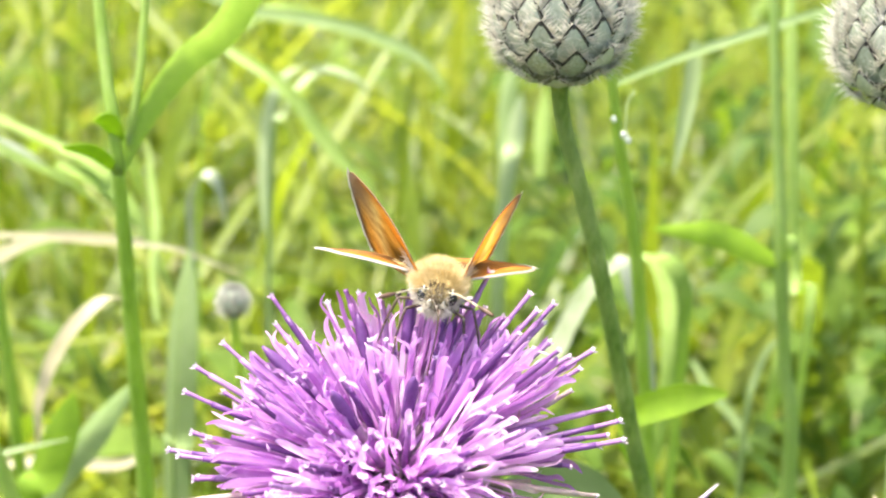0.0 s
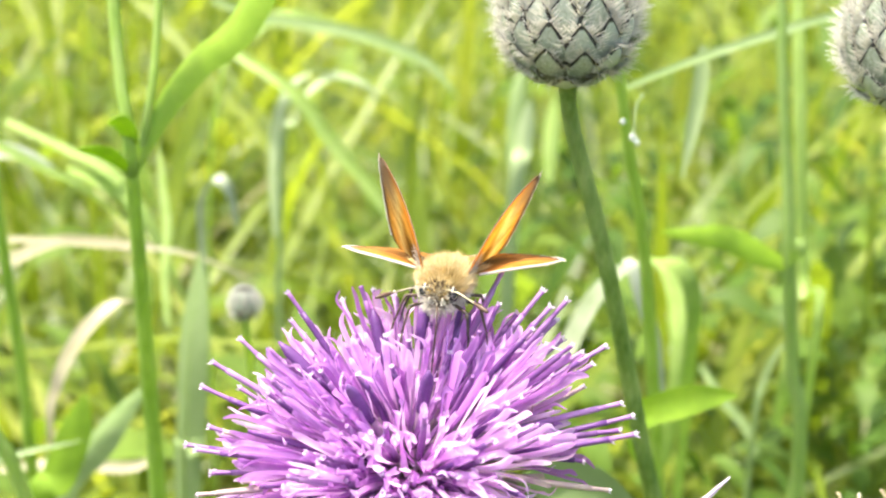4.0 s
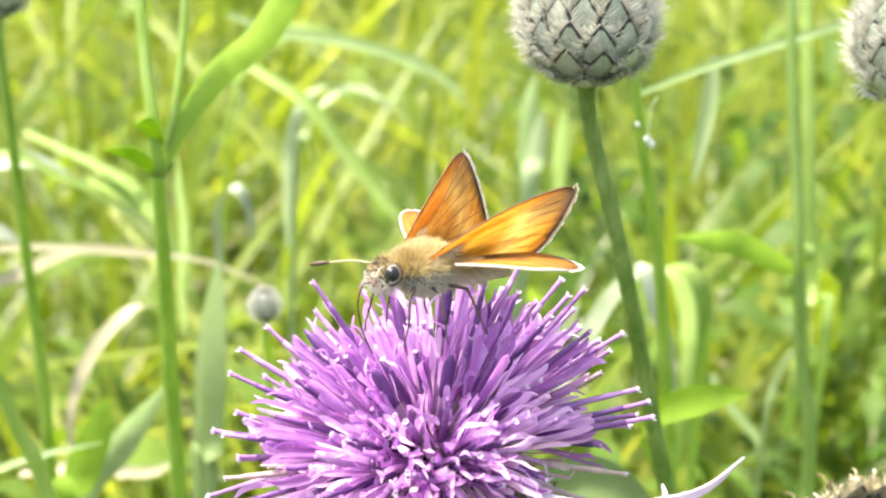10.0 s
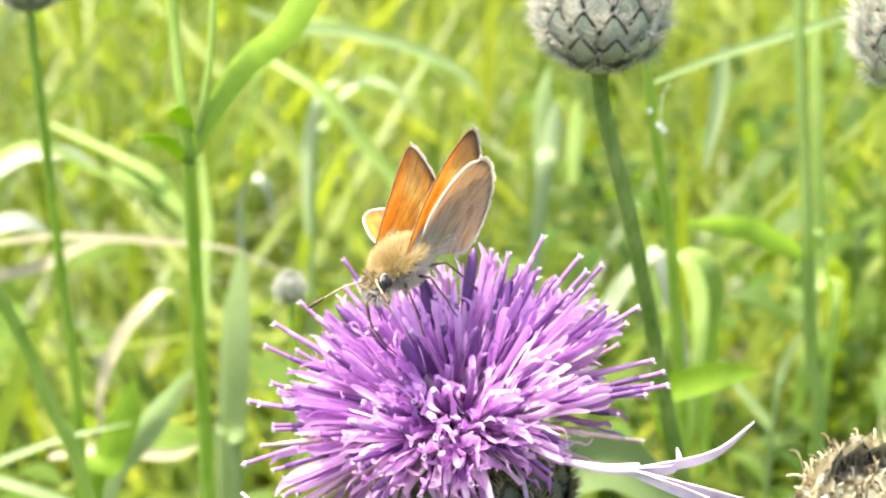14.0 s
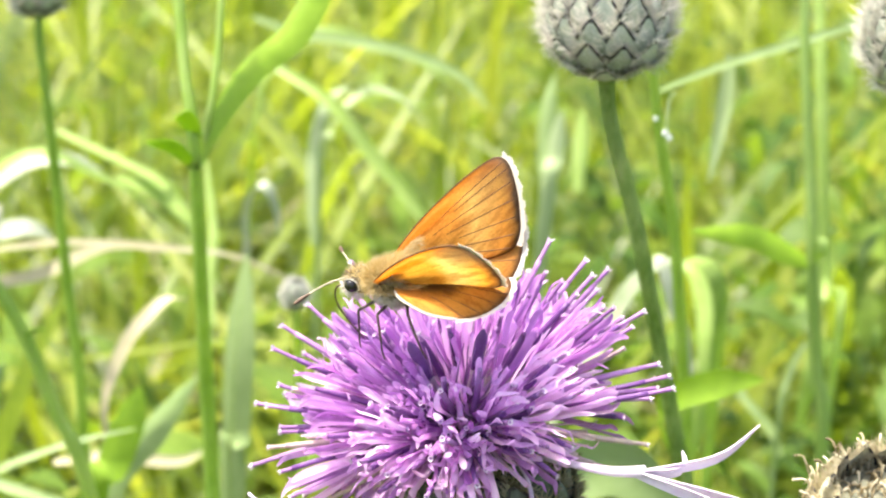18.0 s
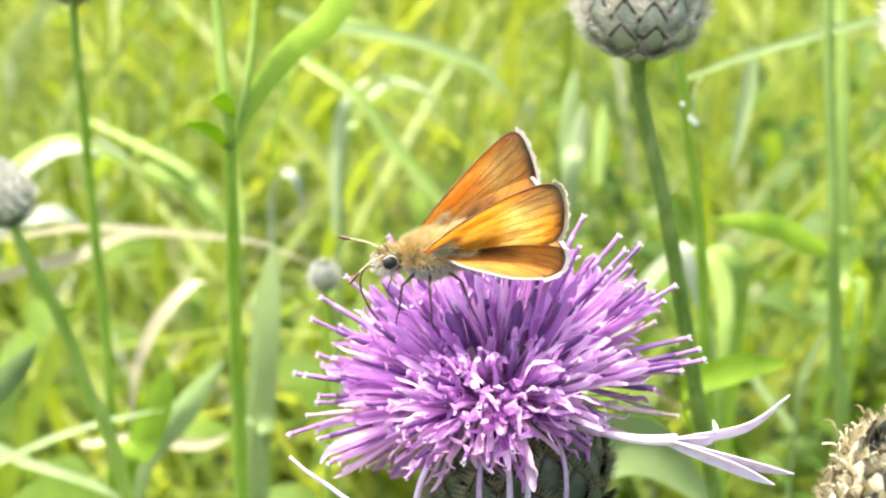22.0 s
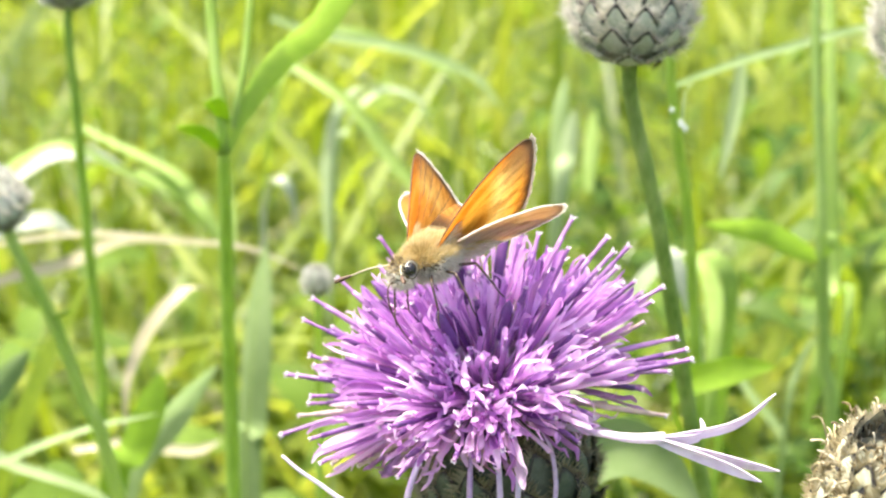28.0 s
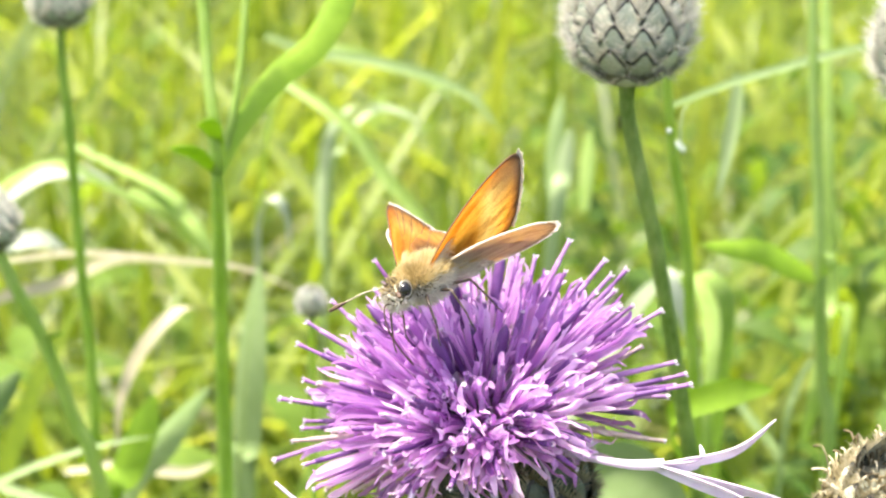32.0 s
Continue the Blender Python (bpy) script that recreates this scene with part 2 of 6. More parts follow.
def wing_material(name, base, body, patch, border, clear, dark_foot, streak=0.0, foot=0.26, inside=(0.60, 0.76), apex=0.0, apex_color=(0.2, 0.15, 0.11)):
    """Wing scales: UV u runs from the hinge to the margin, v along the outline from the leading edge round to the inner edge."""
    m = bpy.data.materials.new(name)
    m.use_nodes = True
    n, l = m.node_tree.nodes, m.node_tree.links
    b, out = n["Principled BSDF"], n["Material Output"]
    uv = n.new("ShaderNodeUVMap")
    sep = n.new("ShaderNodeSeparateXYZ")
    l.new(uv.outputs[0], sep.inputs[0])
    tex = n.new("ShaderNodeTexCoord")
    n1 = n.new("ShaderNodeTexNoise")
    n1.inputs["Scale"].default_value, n1.inputs["Detail"].default_value = 420, 4
    stretch = n.new("ShaderNodeMapping")
    stretch.inputs["Scale"].default_value = (2.0, 0.45, 1)
    l.new(tex.outputs["Object"], stretch.inputs[0])
    l.new(stretch.outputs[0], n1.inputs["Vector"])
    n2 = n.new("ShaderNodeTexNoise")
    n2.inputs["Scale"].default_value, n2.inputs["Detail"].default_value = 5200, 2
    l.new(tex.outputs["Object"], n2.inputs["Vector"])
    spread = n.new("ShaderNodeMath")
    spread.operation = "MULTIPLY_ADD"
    spread.inputs[1].default_value, spread.inputs[2].default_value = 0.08, -0.04
    l.new(n1.outputs["Fac"], spread.inputs[0])
    u = n.new("ShaderNodeMath")
    u.operation = "ADD"
    l.new(sep.outputs[0], u.inputs[0])
    l.new(spread.outputs[0], u.inputs[1])
    ramp = n.new("ShaderNodeValToRGB")
    e = ramp.color_ramp.elements
    e[0].position, e[0].color = 0.04, (*dark_foot, 1)
    e[1].position, e[1].color = 1.0, (*border, 1)
    for p, c in ((foot, body), (0.52, body), (0.66, patch), (0.88, body), (0.95, base), (0.985, border)):
        el = e.new(p)
        el.color = (*c, 1)
    l.new(u.outputs[0], ramp.inputs["Fac"])
    speck = n.new("ShaderNodeMix")
    speck.data_type, speck.blend_type = "RGBA", "MULTIPLY"
    speck.inputs["Factor"].default_value = 0.35
    tone = n.new("ShaderNodeValToRGB")
    tone.color_ramp.elements[0].position, tone.color_ramp.elements[0].color = 0.3, (0.42, 0.36, 0.30, 1)
    tone.color_ramp.elements[1].position, tone.color_ramp.elements[1].color = 0.65, (1, 1, 1, 1)
    l.new(n2.outputs["Fac"], tone.inputs["Fac"])
    # lengthwise streaks of lighter and darker scales, and a dark dusting towards the inner edge
    fleck = n.new("ShaderNodeMix")
    fleck.data_type, fleck.blend_type = "RGBA", "MULTIPLY"
    fleck.inputs["Factor"].default_value = 0.75
    light = n.new("ShaderNodeValToRGB")
    light.color_ramp.elements[0].position, light.color_ramp.elements[0].color = 0.36, (0.62, 0.50, 0.36, 1)
    light.color_ramp.elements[1].position, light.color_ramp.elements[1].color = 0.52, (1, 1, 1, 1)
    n3 = n.new("ShaderNodeTexNoise")
    n3.inputs["Scale"].default_value, n3.inputs["Detail"].default_value = 900, 5
    l.new(stretch.outputs[0], n3.inputs["Vector"])
    l.new(n3.outputs["Fac"], light.inputs["Fac"])
    # the leading part of the wing is a deeper orange
    lead, warm = n.new("ShaderNodeMapRange"), n.new("ShaderNodeMix")
    lead.interpolation_type = "SMOOTHSTEP"
    for i, value in enumerate((0.32, 0.46, 1.0, 0.0)):
        lead.inputs[i + 1].default_value = value
    warm.data_type, warm.blend_type = "RGBA", "MULTIPLY"
    warm.inputs[7].default_value = (1.0, 0.74, 0.42, 1) if foot < 0.45 else (1, 1, 1, 1)
    l.new(sep.outputs[1], lead.inputs[0])
    l.new(lead.outputs[0], warm.inputs["Factor"])
    l.new(ramp.outputs["Color"], warm.inputs[6])
    l.new(warm.outputs[2], fleck.inputs[6])
    l.new(light.outputs["Color"], fleck.inputs[7])
    inner, near = n.new("ShaderNodeMapRange"), n.new("ShaderNodeMapRange")
    inner.interpolation_type = near.interpolation_type = "SMOOTHSTEP"
    for node, lo, hi, a, z in ((inner, *inside, 0.0, streak), (near, 0.35, 0.80, 1.0, 0.0)):
        for i, value in enumerate((lo, hi, a, z)):
            node.inputs[i + 1].default_value = value
    l.new(sep.outputs[1], inner.inputs[0])
    l.new(u.outputs[0], near.inputs[0])
    both = n.new("ShaderNodeMath")
    both.operation = "MULTIPLY"
    l.new(inner.outputs[0], both.inputs[0])
    l.new(near.outputs[0], both.inputs[1])
    dust = n.new("ShaderNodeMix")
    dust.data_type = "RGBA"
    l.new(both.outputs[0], dust.inputs["Factor"])
    l.new(fleck.outputs[2], dust.inputs[6])
    dust.inputs[7].default_value = (0.012, 0.008, 0.004, 1)
    # dusky wing tip
    tip_in, tip_a, tip_b = [n.new("ShaderNodeMapRange") for _ in range(3)]
    for node, lo, hi, a, z in ((tip_in, 0.58, 0.86, 0.0, apex), (tip_a, 0.22, 0.34, 0.0, 1.0), (tip_b, 0.46, 0.62, 1.0, 0.0)):
        node.interpolation_type = "SMOOTHSTEP"
        for i, value in enumerate((lo, hi, a, z)):
            node.inputs[i + 1].default_value = value
    l.new(u.outputs[0], tip_in.inputs[0])
    l.new(sep.outputs[1], tip_a.inputs[0])
    l.new(sep.outputs[1], tip_b.inputs[0])
    m1, m2 = n.new("ShaderNodeMath"), n.new("ShaderNodeMath")
    m1.operation = m2.operation = "MULTIPLY"
    l.new(tip_a.outputs[0], m1.inputs[0])
    l.new(tip_b.outputs[0], m1.inputs[1])
    l.new(m1.outputs[0], m2.inputs[0])
    l.new(tip_in.outputs[0], m2.inputs[1])
    dusk = n.new("ShaderNodeMix")
    dusk.data_type = "RGBA"
    l.new(m2.outputs[0], dusk.inputs["Factor"])
    l.new(dust.outputs[2], dusk.inputs[6])
    dusk.inputs[7].default_value = (*apex_color, 1)
    l.new(dusk.outputs[2], speck.inputs[6])
    l.new(tone.outputs["Color"], speck.inputs[7])
    l.new(speck.outputs[2], b.inputs["Base Color"])
    b.inputs["Roughness"].default_value = 0.6
    b.inputs["Specular IOR Level"].default_value = 0.3
    bp = n.new("ShaderNodeBump")
    bp.inputs["Strength"].default_value, bp.inputs["Distance"].default_value = 0.3, 0.00006
    l.new(n2.outputs["Fac"], bp.inputs["Height"])
    l.new(bp.outputs["Normal"], b.inputs["Normal"])
    # light that shines through is less strained by the scales than light thrown back
    tr = n.new("ShaderNodeBsdfTranslucent")
    thin = n.new("ShaderNodeGamma")
    thin.inputs["Gamma"].default_value = 0.68
    l.new(speck.outputs[2], thin.inputs["Color"])
    l.new(thin.outputs[0], tr.inputs["Color"])
    ms = n.new("ShaderNodeMixShader")
    ms.inputs[0].default_value = clear
    l.new(b.outputs[0], ms.inputs[1])
    l.new(tr.outputs[0], ms.inputs[2])
    l.new(ms.outputs[0], out.inputs["Surface"])
    return m


WING_TOP = wing_material("wing_upper", (0.50, 0.23, 0.04), (0.84, 0.43, 0.07), (0.98, 0.68, 0.20), (0.11, 0.06, 0.03), 0.68, (0.56, 0.40, 0.13), apex=0.25)
WING_UNDER = wing_material("forewing_under", (0.55, 0.32, 0.10), (0.97, 0.62, 0.12), (1.0, 0.90, 0.42), (0.16, 0.095, 0.05), 0.74, (0.012, 0.008, 0.004), 0.88, 0.36, inside=(0.50, 0.62), apex=0.9, apex_color=(0.30, 0.245, 0.19))
HIND_TOP = wing_material("hindwing_upper", (0.42, 0.19, 0.035), (0.52, 0.23, 0.035), (0.66, 0.31, 0.045), (0.16, 0.08, 0.035), 0.40, (0.012, 0.009, 0.004), 0.85, 0.46, inside=(0.28, 0.48))
HIND_UNDER = wing_material("hindwing_under", (0.92, 0.82, 0.56), (0.94, 0.84, 0.58), (0.95, 0.87, 0.63), (0.80, 0.68, 0.44), 0.55, (0.72, 0.62, 0.46), foot=0.5)
VEIN = material("wing_vein", [(0.09, 0.04, 0.015), (0.17, 0.075, 0.02)], 0.6, 3000, vary=0.1)
FRINGE = material("wing_fringe", [(0.80, 0.74, 0.64), (0.95, 0.93, 0.88)], 0.6, 3000, clear=0.6, vary=0.15)
FUR = material("golden_fur", [(0.42, 0.31, 0.11), (0.64, 0.50, 0.23), (0.78, 0.66, 0.40)], 0.65, 2600, clear=0.25, vary=0.2, island=True)
FUR_PALE = material("pale_fur", [(0.52, 0.46, 0.36), (0.70, 0.65, 0.54), (0.85, 0.81, 0.72)], 0.65, 2600, clear=0.2, vary=0.2, island=True)
HIDE = material("body_skin", [(0.05, 0.04, 0.02), (0.17, 0.13, 0.06)], 0.7, 2600, bump=0.4, vary=0.1)
HIDE_PALE = material("abdomen_skin", [(0.38, 0.32, 0.22), (0.60, 0.52, 0.40)], 0.7, 2600, bump=0.4, vary=0.1)
EYE_RING = material("eye_ring", [(0.42, 0.36, 0.26), (0.72, 0.68, 0.58)], 0.6, 3000, vary=0.0)
EYE = material("compound_eye", [(0.008, 0.007, 0.008), (0.025, 0.022, 0.022)], 0.18, 6000, bump=0.3, vary=0.0)
LEG = material("insect_leg", [(0.03, 0.02, 0.014), (0.11, 0.07, 0.045)], 0.5, 3000, vary=0.15)
FEELER = material("antenna", [(0.22, 0.18, 0.10), (0.62, 0.55, 0.38)], 0.5, 2500, vary=0.1)
FEELER_DARK = material("antenna_club", [(0.04, 0.025, 0.015), (0.12, 0.06, 0.03)], 0.5, 2500, vary=0.1)


# ---- shape helpers ----
def mesh_of(name, bm, *mats):
    me = bpy.data.meshes.new(name)
    bm.normal_update()
    bm.to_mesh(me)
    bm.free()
    for p in me.polygons:
        p.use_smooth = True
    for m in mats:
        me.materials.append(m)
    return me


def part(name, bm, mat, parent, label=""):
    """A bmesh as one mesh object under a thing or a part."""
    me = bm if isinstance(bm, bpy.types.Mesh) else mesh_of(name, bm, mat)
    ob = new(name, me)
    ob.parent = parent
    return tagged(ob, label)


def piece(name, me, parent, m):
    ob = new(name, me)
    ob.parent = parent
    ob.matrix_basis = m
    return ob


def thing(name, m, label, category, group=""):
    ob = new(name)
    ob.empty_display_size = 0.01
    ob.matrix_world = m
    return tagged(ob, label, category, group)


def spline(pts, n):
    """n + 1 points of a smooth curve through pts."""
    p = [Vector(q) for q in pts]
    p = [2 * p[0] - p[1], *p, 2 * p[-1] - p[-2]]
    out = []
    k = len(p) - 3
    for i in range(n + 1):
        u = min(i / n * k, k - 1e-6)
        j, s = int(u), u - int(u)
        a, b, c, d = p[j:j + 4]
        out.append(0.5 * ((2 * b) + (c - a) * s + (2 * a - 5 * b + 4 * c - d) * s * s + (3 * b - a - 3 * c + d) * s ** 3))
    return out


def tube(pts, radius, n=24, sides=10, ridge=0.0, bm=None, cap=True, mat=0):
    """A tube along pts; radius is a number or a function of 0..1; ridge makes it grooved lengthwise."""
    bm = bm or bmesh.new()
    line = spline(pts, n) if len(pts) > 2 else [Vector(pts[0]).lerp(Vector(pts[1]), i / n) for i in range(n + 1)]
    rings, side = [], None
    for i, p in enumerate(line):
        d = (line[min(i + 1, n)] - line[max(i - 1, 0)]).normalized()
        if side is None:
            side = d.orthogonal().normalized()
        side = (side - d * side.dot(d)).normalized()
        up = d.cross(side)
        r = radius(i / n) if callable(radius) else radius
        ring = []
        for k in range(sides):
            a = k / sides * math.tau
            q = r * (1 + (ridge if k % 2 else -ridge))
            ring.append(bm.verts.new(p + (side * math.cos(a) + up * math.sin(a)) * q))
        rings.append(ring)
    for r0, r1 in zip(rings, rings[1:]):
        for k in range(sides):
            bm.faces.new((r0[k], r0[(k + 1) % sides], r1[(k + 1) % sides], r1[k])).material_index = mat
    if cap:
        bm.faces.new(rings[0][::-1]).material_index = mat
        bm.faces.new(rings[-1]).material_index = mat
    return bm


def ribbon(pts, width, side, n=16, fold=0.25, bm=None, wave=0.0, thick=0.00016, mat=0):
    """A leaf or blade along pts: folded along its midrib, thin but closed; width is a function of 0..1."""
    bm = bm or bmesh.new()
    line = spline(pts, n)
    rows = []
    side = Vector(side).normalized()
    for i, p in enumerate(line):
        d = (line[min(i + 1, n)] - line[max(i - 1, 0)]).normalized()
        s = (side - d * side.dot(d)).normalized()
        up = d.cross(s)
        w = width(i / n) * 0.5
        lift = fold * w
        ripple = wave * w * math.sin(i * 1.9)
        low = []
        for f, h in ((-1, lift + ripple), (-0.5, lift * 0.35), (0, 0), (0.5, lift * 0.35), (1, lift - ripple)):
            low.append(p + s * (w * f) + up * h)
        rows.append((low, [v + up * thick for v in low]))

    def skin(lines, flip):
        vs = [[bm.verts.new(c) for c in line] for line in lines]
        for r0, r1 in zip(vs, vs[1:]):
            for k in range(len(r0) - 1):
                q = (r0[k], r1[k], r1[k + 1], r0[k + 1])
                bm.faces.new(q[::-1] if flip else q).material_index = mat

    skin([r[0] for r in rows], False)
    skin([r[1] for r in rows], True)
    skin([(r[0][0], r[1][0]) for r in rows], True)
    skin([(r[0][-1], r[1][-1]) for r in rows], False)
    return bm


def leaf_width(w, peak=0.4, foot=0.15):
    """Lanceolate outline: narrow foot, widest at peak, pointed tip."""
    def f(t):
        if t < peak:
            return w * (foot + (1 - foot) * math.sin(t / peak * math.pi / 2))
        return w * max(0.02, math.cos((t - peak) / (1 - peak) * math.pi / 2)) ** 0.8
    return f


def lathe(profile, sides=28, bm=None, mat=0):
    """A body turned round z from (radius, height) pairs."""
    bm = bm or bmesh.new()
    rings = []
    for r, z in profile:
        rings.append([bm.verts.new((r * math.cos(k / sides * math.tau), r * math.sin(k / sides * math.tau), z)) for k in range(sides)])
    for r0, r1 in zip(rings, rings[1:]):
        for k in range(sides):
            bm.faces.new((r0[k], r0[(k + 1) % sides], r1[(k + 1) % sides], r1[k])).material_index = mat
    bm.faces.new(rings[0][::-1])
    bm.faces.new(rings[-1])
    return bm


# ---- the meadow floor ----
GROUND = bmesh.new()
bmesh.ops.create_grid(GROUND, x_segments=60, y_segments=60, size=0.5)
for v in GROUND.verts:
    q = Vector((v.co.x * 2, v.co.y * 2))
    far = max(abs(q.x), abs(q.y))
    v.co.xy = q * (3 + 900 * far ** 5)
    v.co.z = 0.02 * noise.noise(Vector((v.co.x * 1.3, v.co.y * 1.3, 0))) - 0.01
tagged(new("ground", mesh_of("ground", GROUND, SOIL)), "mossy dark soil under the meadow grass", "ground", kind="structure")


def blades(name, spots, label, mat, seg=7):
    """Many grass blades in one mesh. spots: root x, y, height, bearing, lean, droop, width."""
    s = np.array(spots)
    n = len(s)
    t = np.linspace(0, 1, seg + 1)[None, :]
    x, y, h, b, lean, droop, w = [s[:, i:i + 1] for i in range(7)]
    reach = h * (lean * t + droop * t ** 3)
    up = h * (t - 0.55 * droop * t ** 3.2)
    cx, cy = np.cos(b), np.sin(b)
    px, py, pz = x + cx * reach, y + cy * reach, up - 0.01
    wid = w * 0.5 * np.clip(1.15 - t, 0, 1) ** 0.6 * (0.55 + 0.9 * np.minimum(t * 3, 1) * 0.5)
    wid[:, -1] = 0.0001
    turn = b + np.pi / 2 + (np.sin(b * 7.3) * 0.9) * t
    sx, sy = np.cos(turn) * wid, np.sin(turn) * wid
    fold = wid * 0.35
    co = np.stack([np.stack([px - sx, py - sy, pz + fold], -1), np.stack([px, py, pz], -1), np.stack([px + sx, py + sy, pz + fold], -1)], 2)
    co = co.reshape(-1, 3)
    k = np.arange(n)[:, None, None] * (seg + 1) * 3
    r = np.arange(seg)[None, :, None] * 3
    c = np.arange(2)[None, None, :]
    a = k + r + c
    quads = np.stack([a, a + 1, a + 4, a + 3], -1).reshape(-1, 4)
    me = bpy.data.meshes.new(name)
    me.from_pydata(co.tolist(), [], quads.tolist())
    me.polygons.foreach_set("use_smooth", np.ones(len(quads), bool))
    me.materials.append(mat)
    return tagged(new(name, me), label, "grass", kind="stuff")


def meadow(seed, n, near, far, low, high, wide, spread=0.62):
    """Roots of n blades in the wedge of meadow beyond the flower, taller ones mixed with short ones."""
    rng = random.Random(seed)
    out = []
    while len(out) < n:
        y = near + (far - near) * rng.random() ** 1.15
        x = rng.uniform(-1, 1) * (0.10 + spread * y)
        h = rng.uniform(low, high)
        bearing = rng.uniform(0, math.tau)
        if y < 0.26 and math.sin(bearing) < -0.2:
            continue
        out.append((x, y, h, bearing, rng.uniform(0.02, 0.8), max(0.0, rng.gauss(0.55, 0.5)), wide * rng.uniform(0.35, 1.5) * (1.0 if rng.random() < 0.8 else 1.7)))
    return out


blades("meadow_grass", meadow(101, 2200, 0.17, 1.0, 0.20, 0.42, 0.0068), "tall lush green meadow grass in sunlight", GRASS, 9)
blades("undergrowth", meadow(2, 2600, 0.10, 1.0, 0.08, 0.26, 0.006), "short dense green grass between the tall blades", GRASS, 6)
blades("far_grass", meadow(3, 2600, 1.0, 3.2, 0.20, 0.45, 0.008, 0.55), "far lush green meadow grass", GRASS, 5)


def around(seed, n, reach, wide):
    """Roots of n blades all round, kept out of the clearing before the flower."""
    rng = random.Random(seed)
    out = []
    while len(out) < n:
        a, r = rng.uniform(0, math.tau), 0.1 + reach * rng.random() ** 0.85
        x, y = r * math.cos(a), r * math.sin(a) + 0.3
        if (abs(x) < 0.16 + 0.5 * max(0, y) and -0.3 < y < 1.2) or math.hypot(x, y + 0.12) < 0.2:
            continue
        out.append((x, y, rng.uniform(0.15, 0.34), rng.uniform(0, math.tau), rng.uniform(0.02, 0.35), max(0.0, rng.gauss(0.25, 0.3)), wide * rng.uniform(0.6, 1.4)))
    return out


blades("surrounding_grass", around(4, 8000, 1.9, 0.011), "green meadow grass all round the flower", GRASS, 5)
blades("distant_grass", around(5, 12000, 6.5, 0.024), "green meadow grass stretching away on all sides", GRASS, 4)


def herbs(name, seed, n, near, far, low, high, size, label, mat=HERB, west=-1.0, east=1.0):
    """Broad pointed leaves of meadow herbs on short stalks, in one mesh."""
    rng = random.Random(seed)
    co, quads = [], []
    for i in range(n):
        y = near + (far - near) * rng.random() ** 1.1
        x = rng.uniform(west, east) * (0.09 + 0.5 * y)
        at = Vector((x, y, rng.uniform(low, high)))
        b, tip = rng.uniform(0, math.tau), rng.uniform(-0.3, 1.2)
        out = Vector((math.cos(b), math.sin(b), 0))
        side = Vector((-out.y, out.x, rng.uniform(-0.4, 0.4)))
        ln, w = size * rng.uniform(0.6, 1.4), size * rng.uniform(0.10, 0.2)
        k0 = len(co)
        for j in range(7):
            t = j / 6
            p = at + out * (ln * (t * 0.8)) + Vector((0, 0, ln * (tip * t - 0.7 * t * t)))
            hw = w * math.sin(min(1, 0.08 + t * 0.98) * math.pi) ** 0.8
            co += [p - side * hw + Vector((0, 0, hw * 0.3)), p, p + side * hw + Vector((0, 0, hw * 0.3))]
        for j in range(6):
            for c in range(2):
                a = k0 + j * 3 + c
                quads.append((a, a + 1, a + 4, a + 3))
    me = bpy.data.meshes.new(name)
    me.from_pydata([tuple(c) for c in co], [], quads)
    me.polygons.foreach_set("use_smooth", [True] * len(quads))
    me.materials.append(mat)
    return tagged(new(name, me), label, "leaves", kind="stuff")


herbs("herb_leaves", 6, 420, 0.22, 0.9, 0.10, 0.27, 0.038, "broad green herb leaves among the grass")
herbs("low_leaves", 17, 60, 0.13, 0.28, 0.20, 0.28, 0.036, "soft green leaves low among the stems", HERB, -1.0, 0.2)
# two masses of small leaves, coloured dark for the shade on the right
herbs("dark_herbs", 8, 520, 0.24, 0.62, 0.08, 0.29, 0.026, "small-leaved herbs in the grass, painted dark to stand for shade", HERB_SHADE_TINT, 0.1, 1.1)
herbs("fine_herbs", 9, 330, 0.13, 0.34, 0.14, 0.325, 0.015, "small leaves between the stems, their green darkened for shade", HERB_SHADE_TINT, 0.25, 1.1)


def curved(seed, n, near, far, low, high, wide, west, east):
    """Roots of thin blades that bow over."""
    rng = random.Random(seed)
    out = []
    while len(out) < n:
        y = near + (far - near) * rng.random() ** 1.2
        x = rng.uniform(west, east) * (0.10 + 0.5 * y)
        bearing = rng.uniform(0, math.tau)
        if y < 0.26 and math.sin(bearing) < -0.2:
            continue
        out.append((x, y, rng.uniform(low, high), bearing, rng.uniform(0.1, 0.6), rng.uniform(0.5, 1.5), wide * rng.uniform(0.5, 1.5)))
    return out


blades("dry_stalks", curved(31, 260, 0.18, 0.75, 0.20, 0.36, 0.0022, -1.0, 0.35), "thin dry straw stalks bowing among the grass", STRAW, 10)
blades("pale_grass", curved(32, 170, 0.18, 0.8, 0.22, 0.38, 0.0042, -1.0, 0.8), "pale grey-green grass blades bowing over", GRASS_BOWED, 10)
herbs("leafy_herbs", 12, 300, 0.19, 0.55, 0.16, 0.33, 0.022, "leafy mid-green herbs standing in the grass", HERB_MID, 0.42, 1.1)


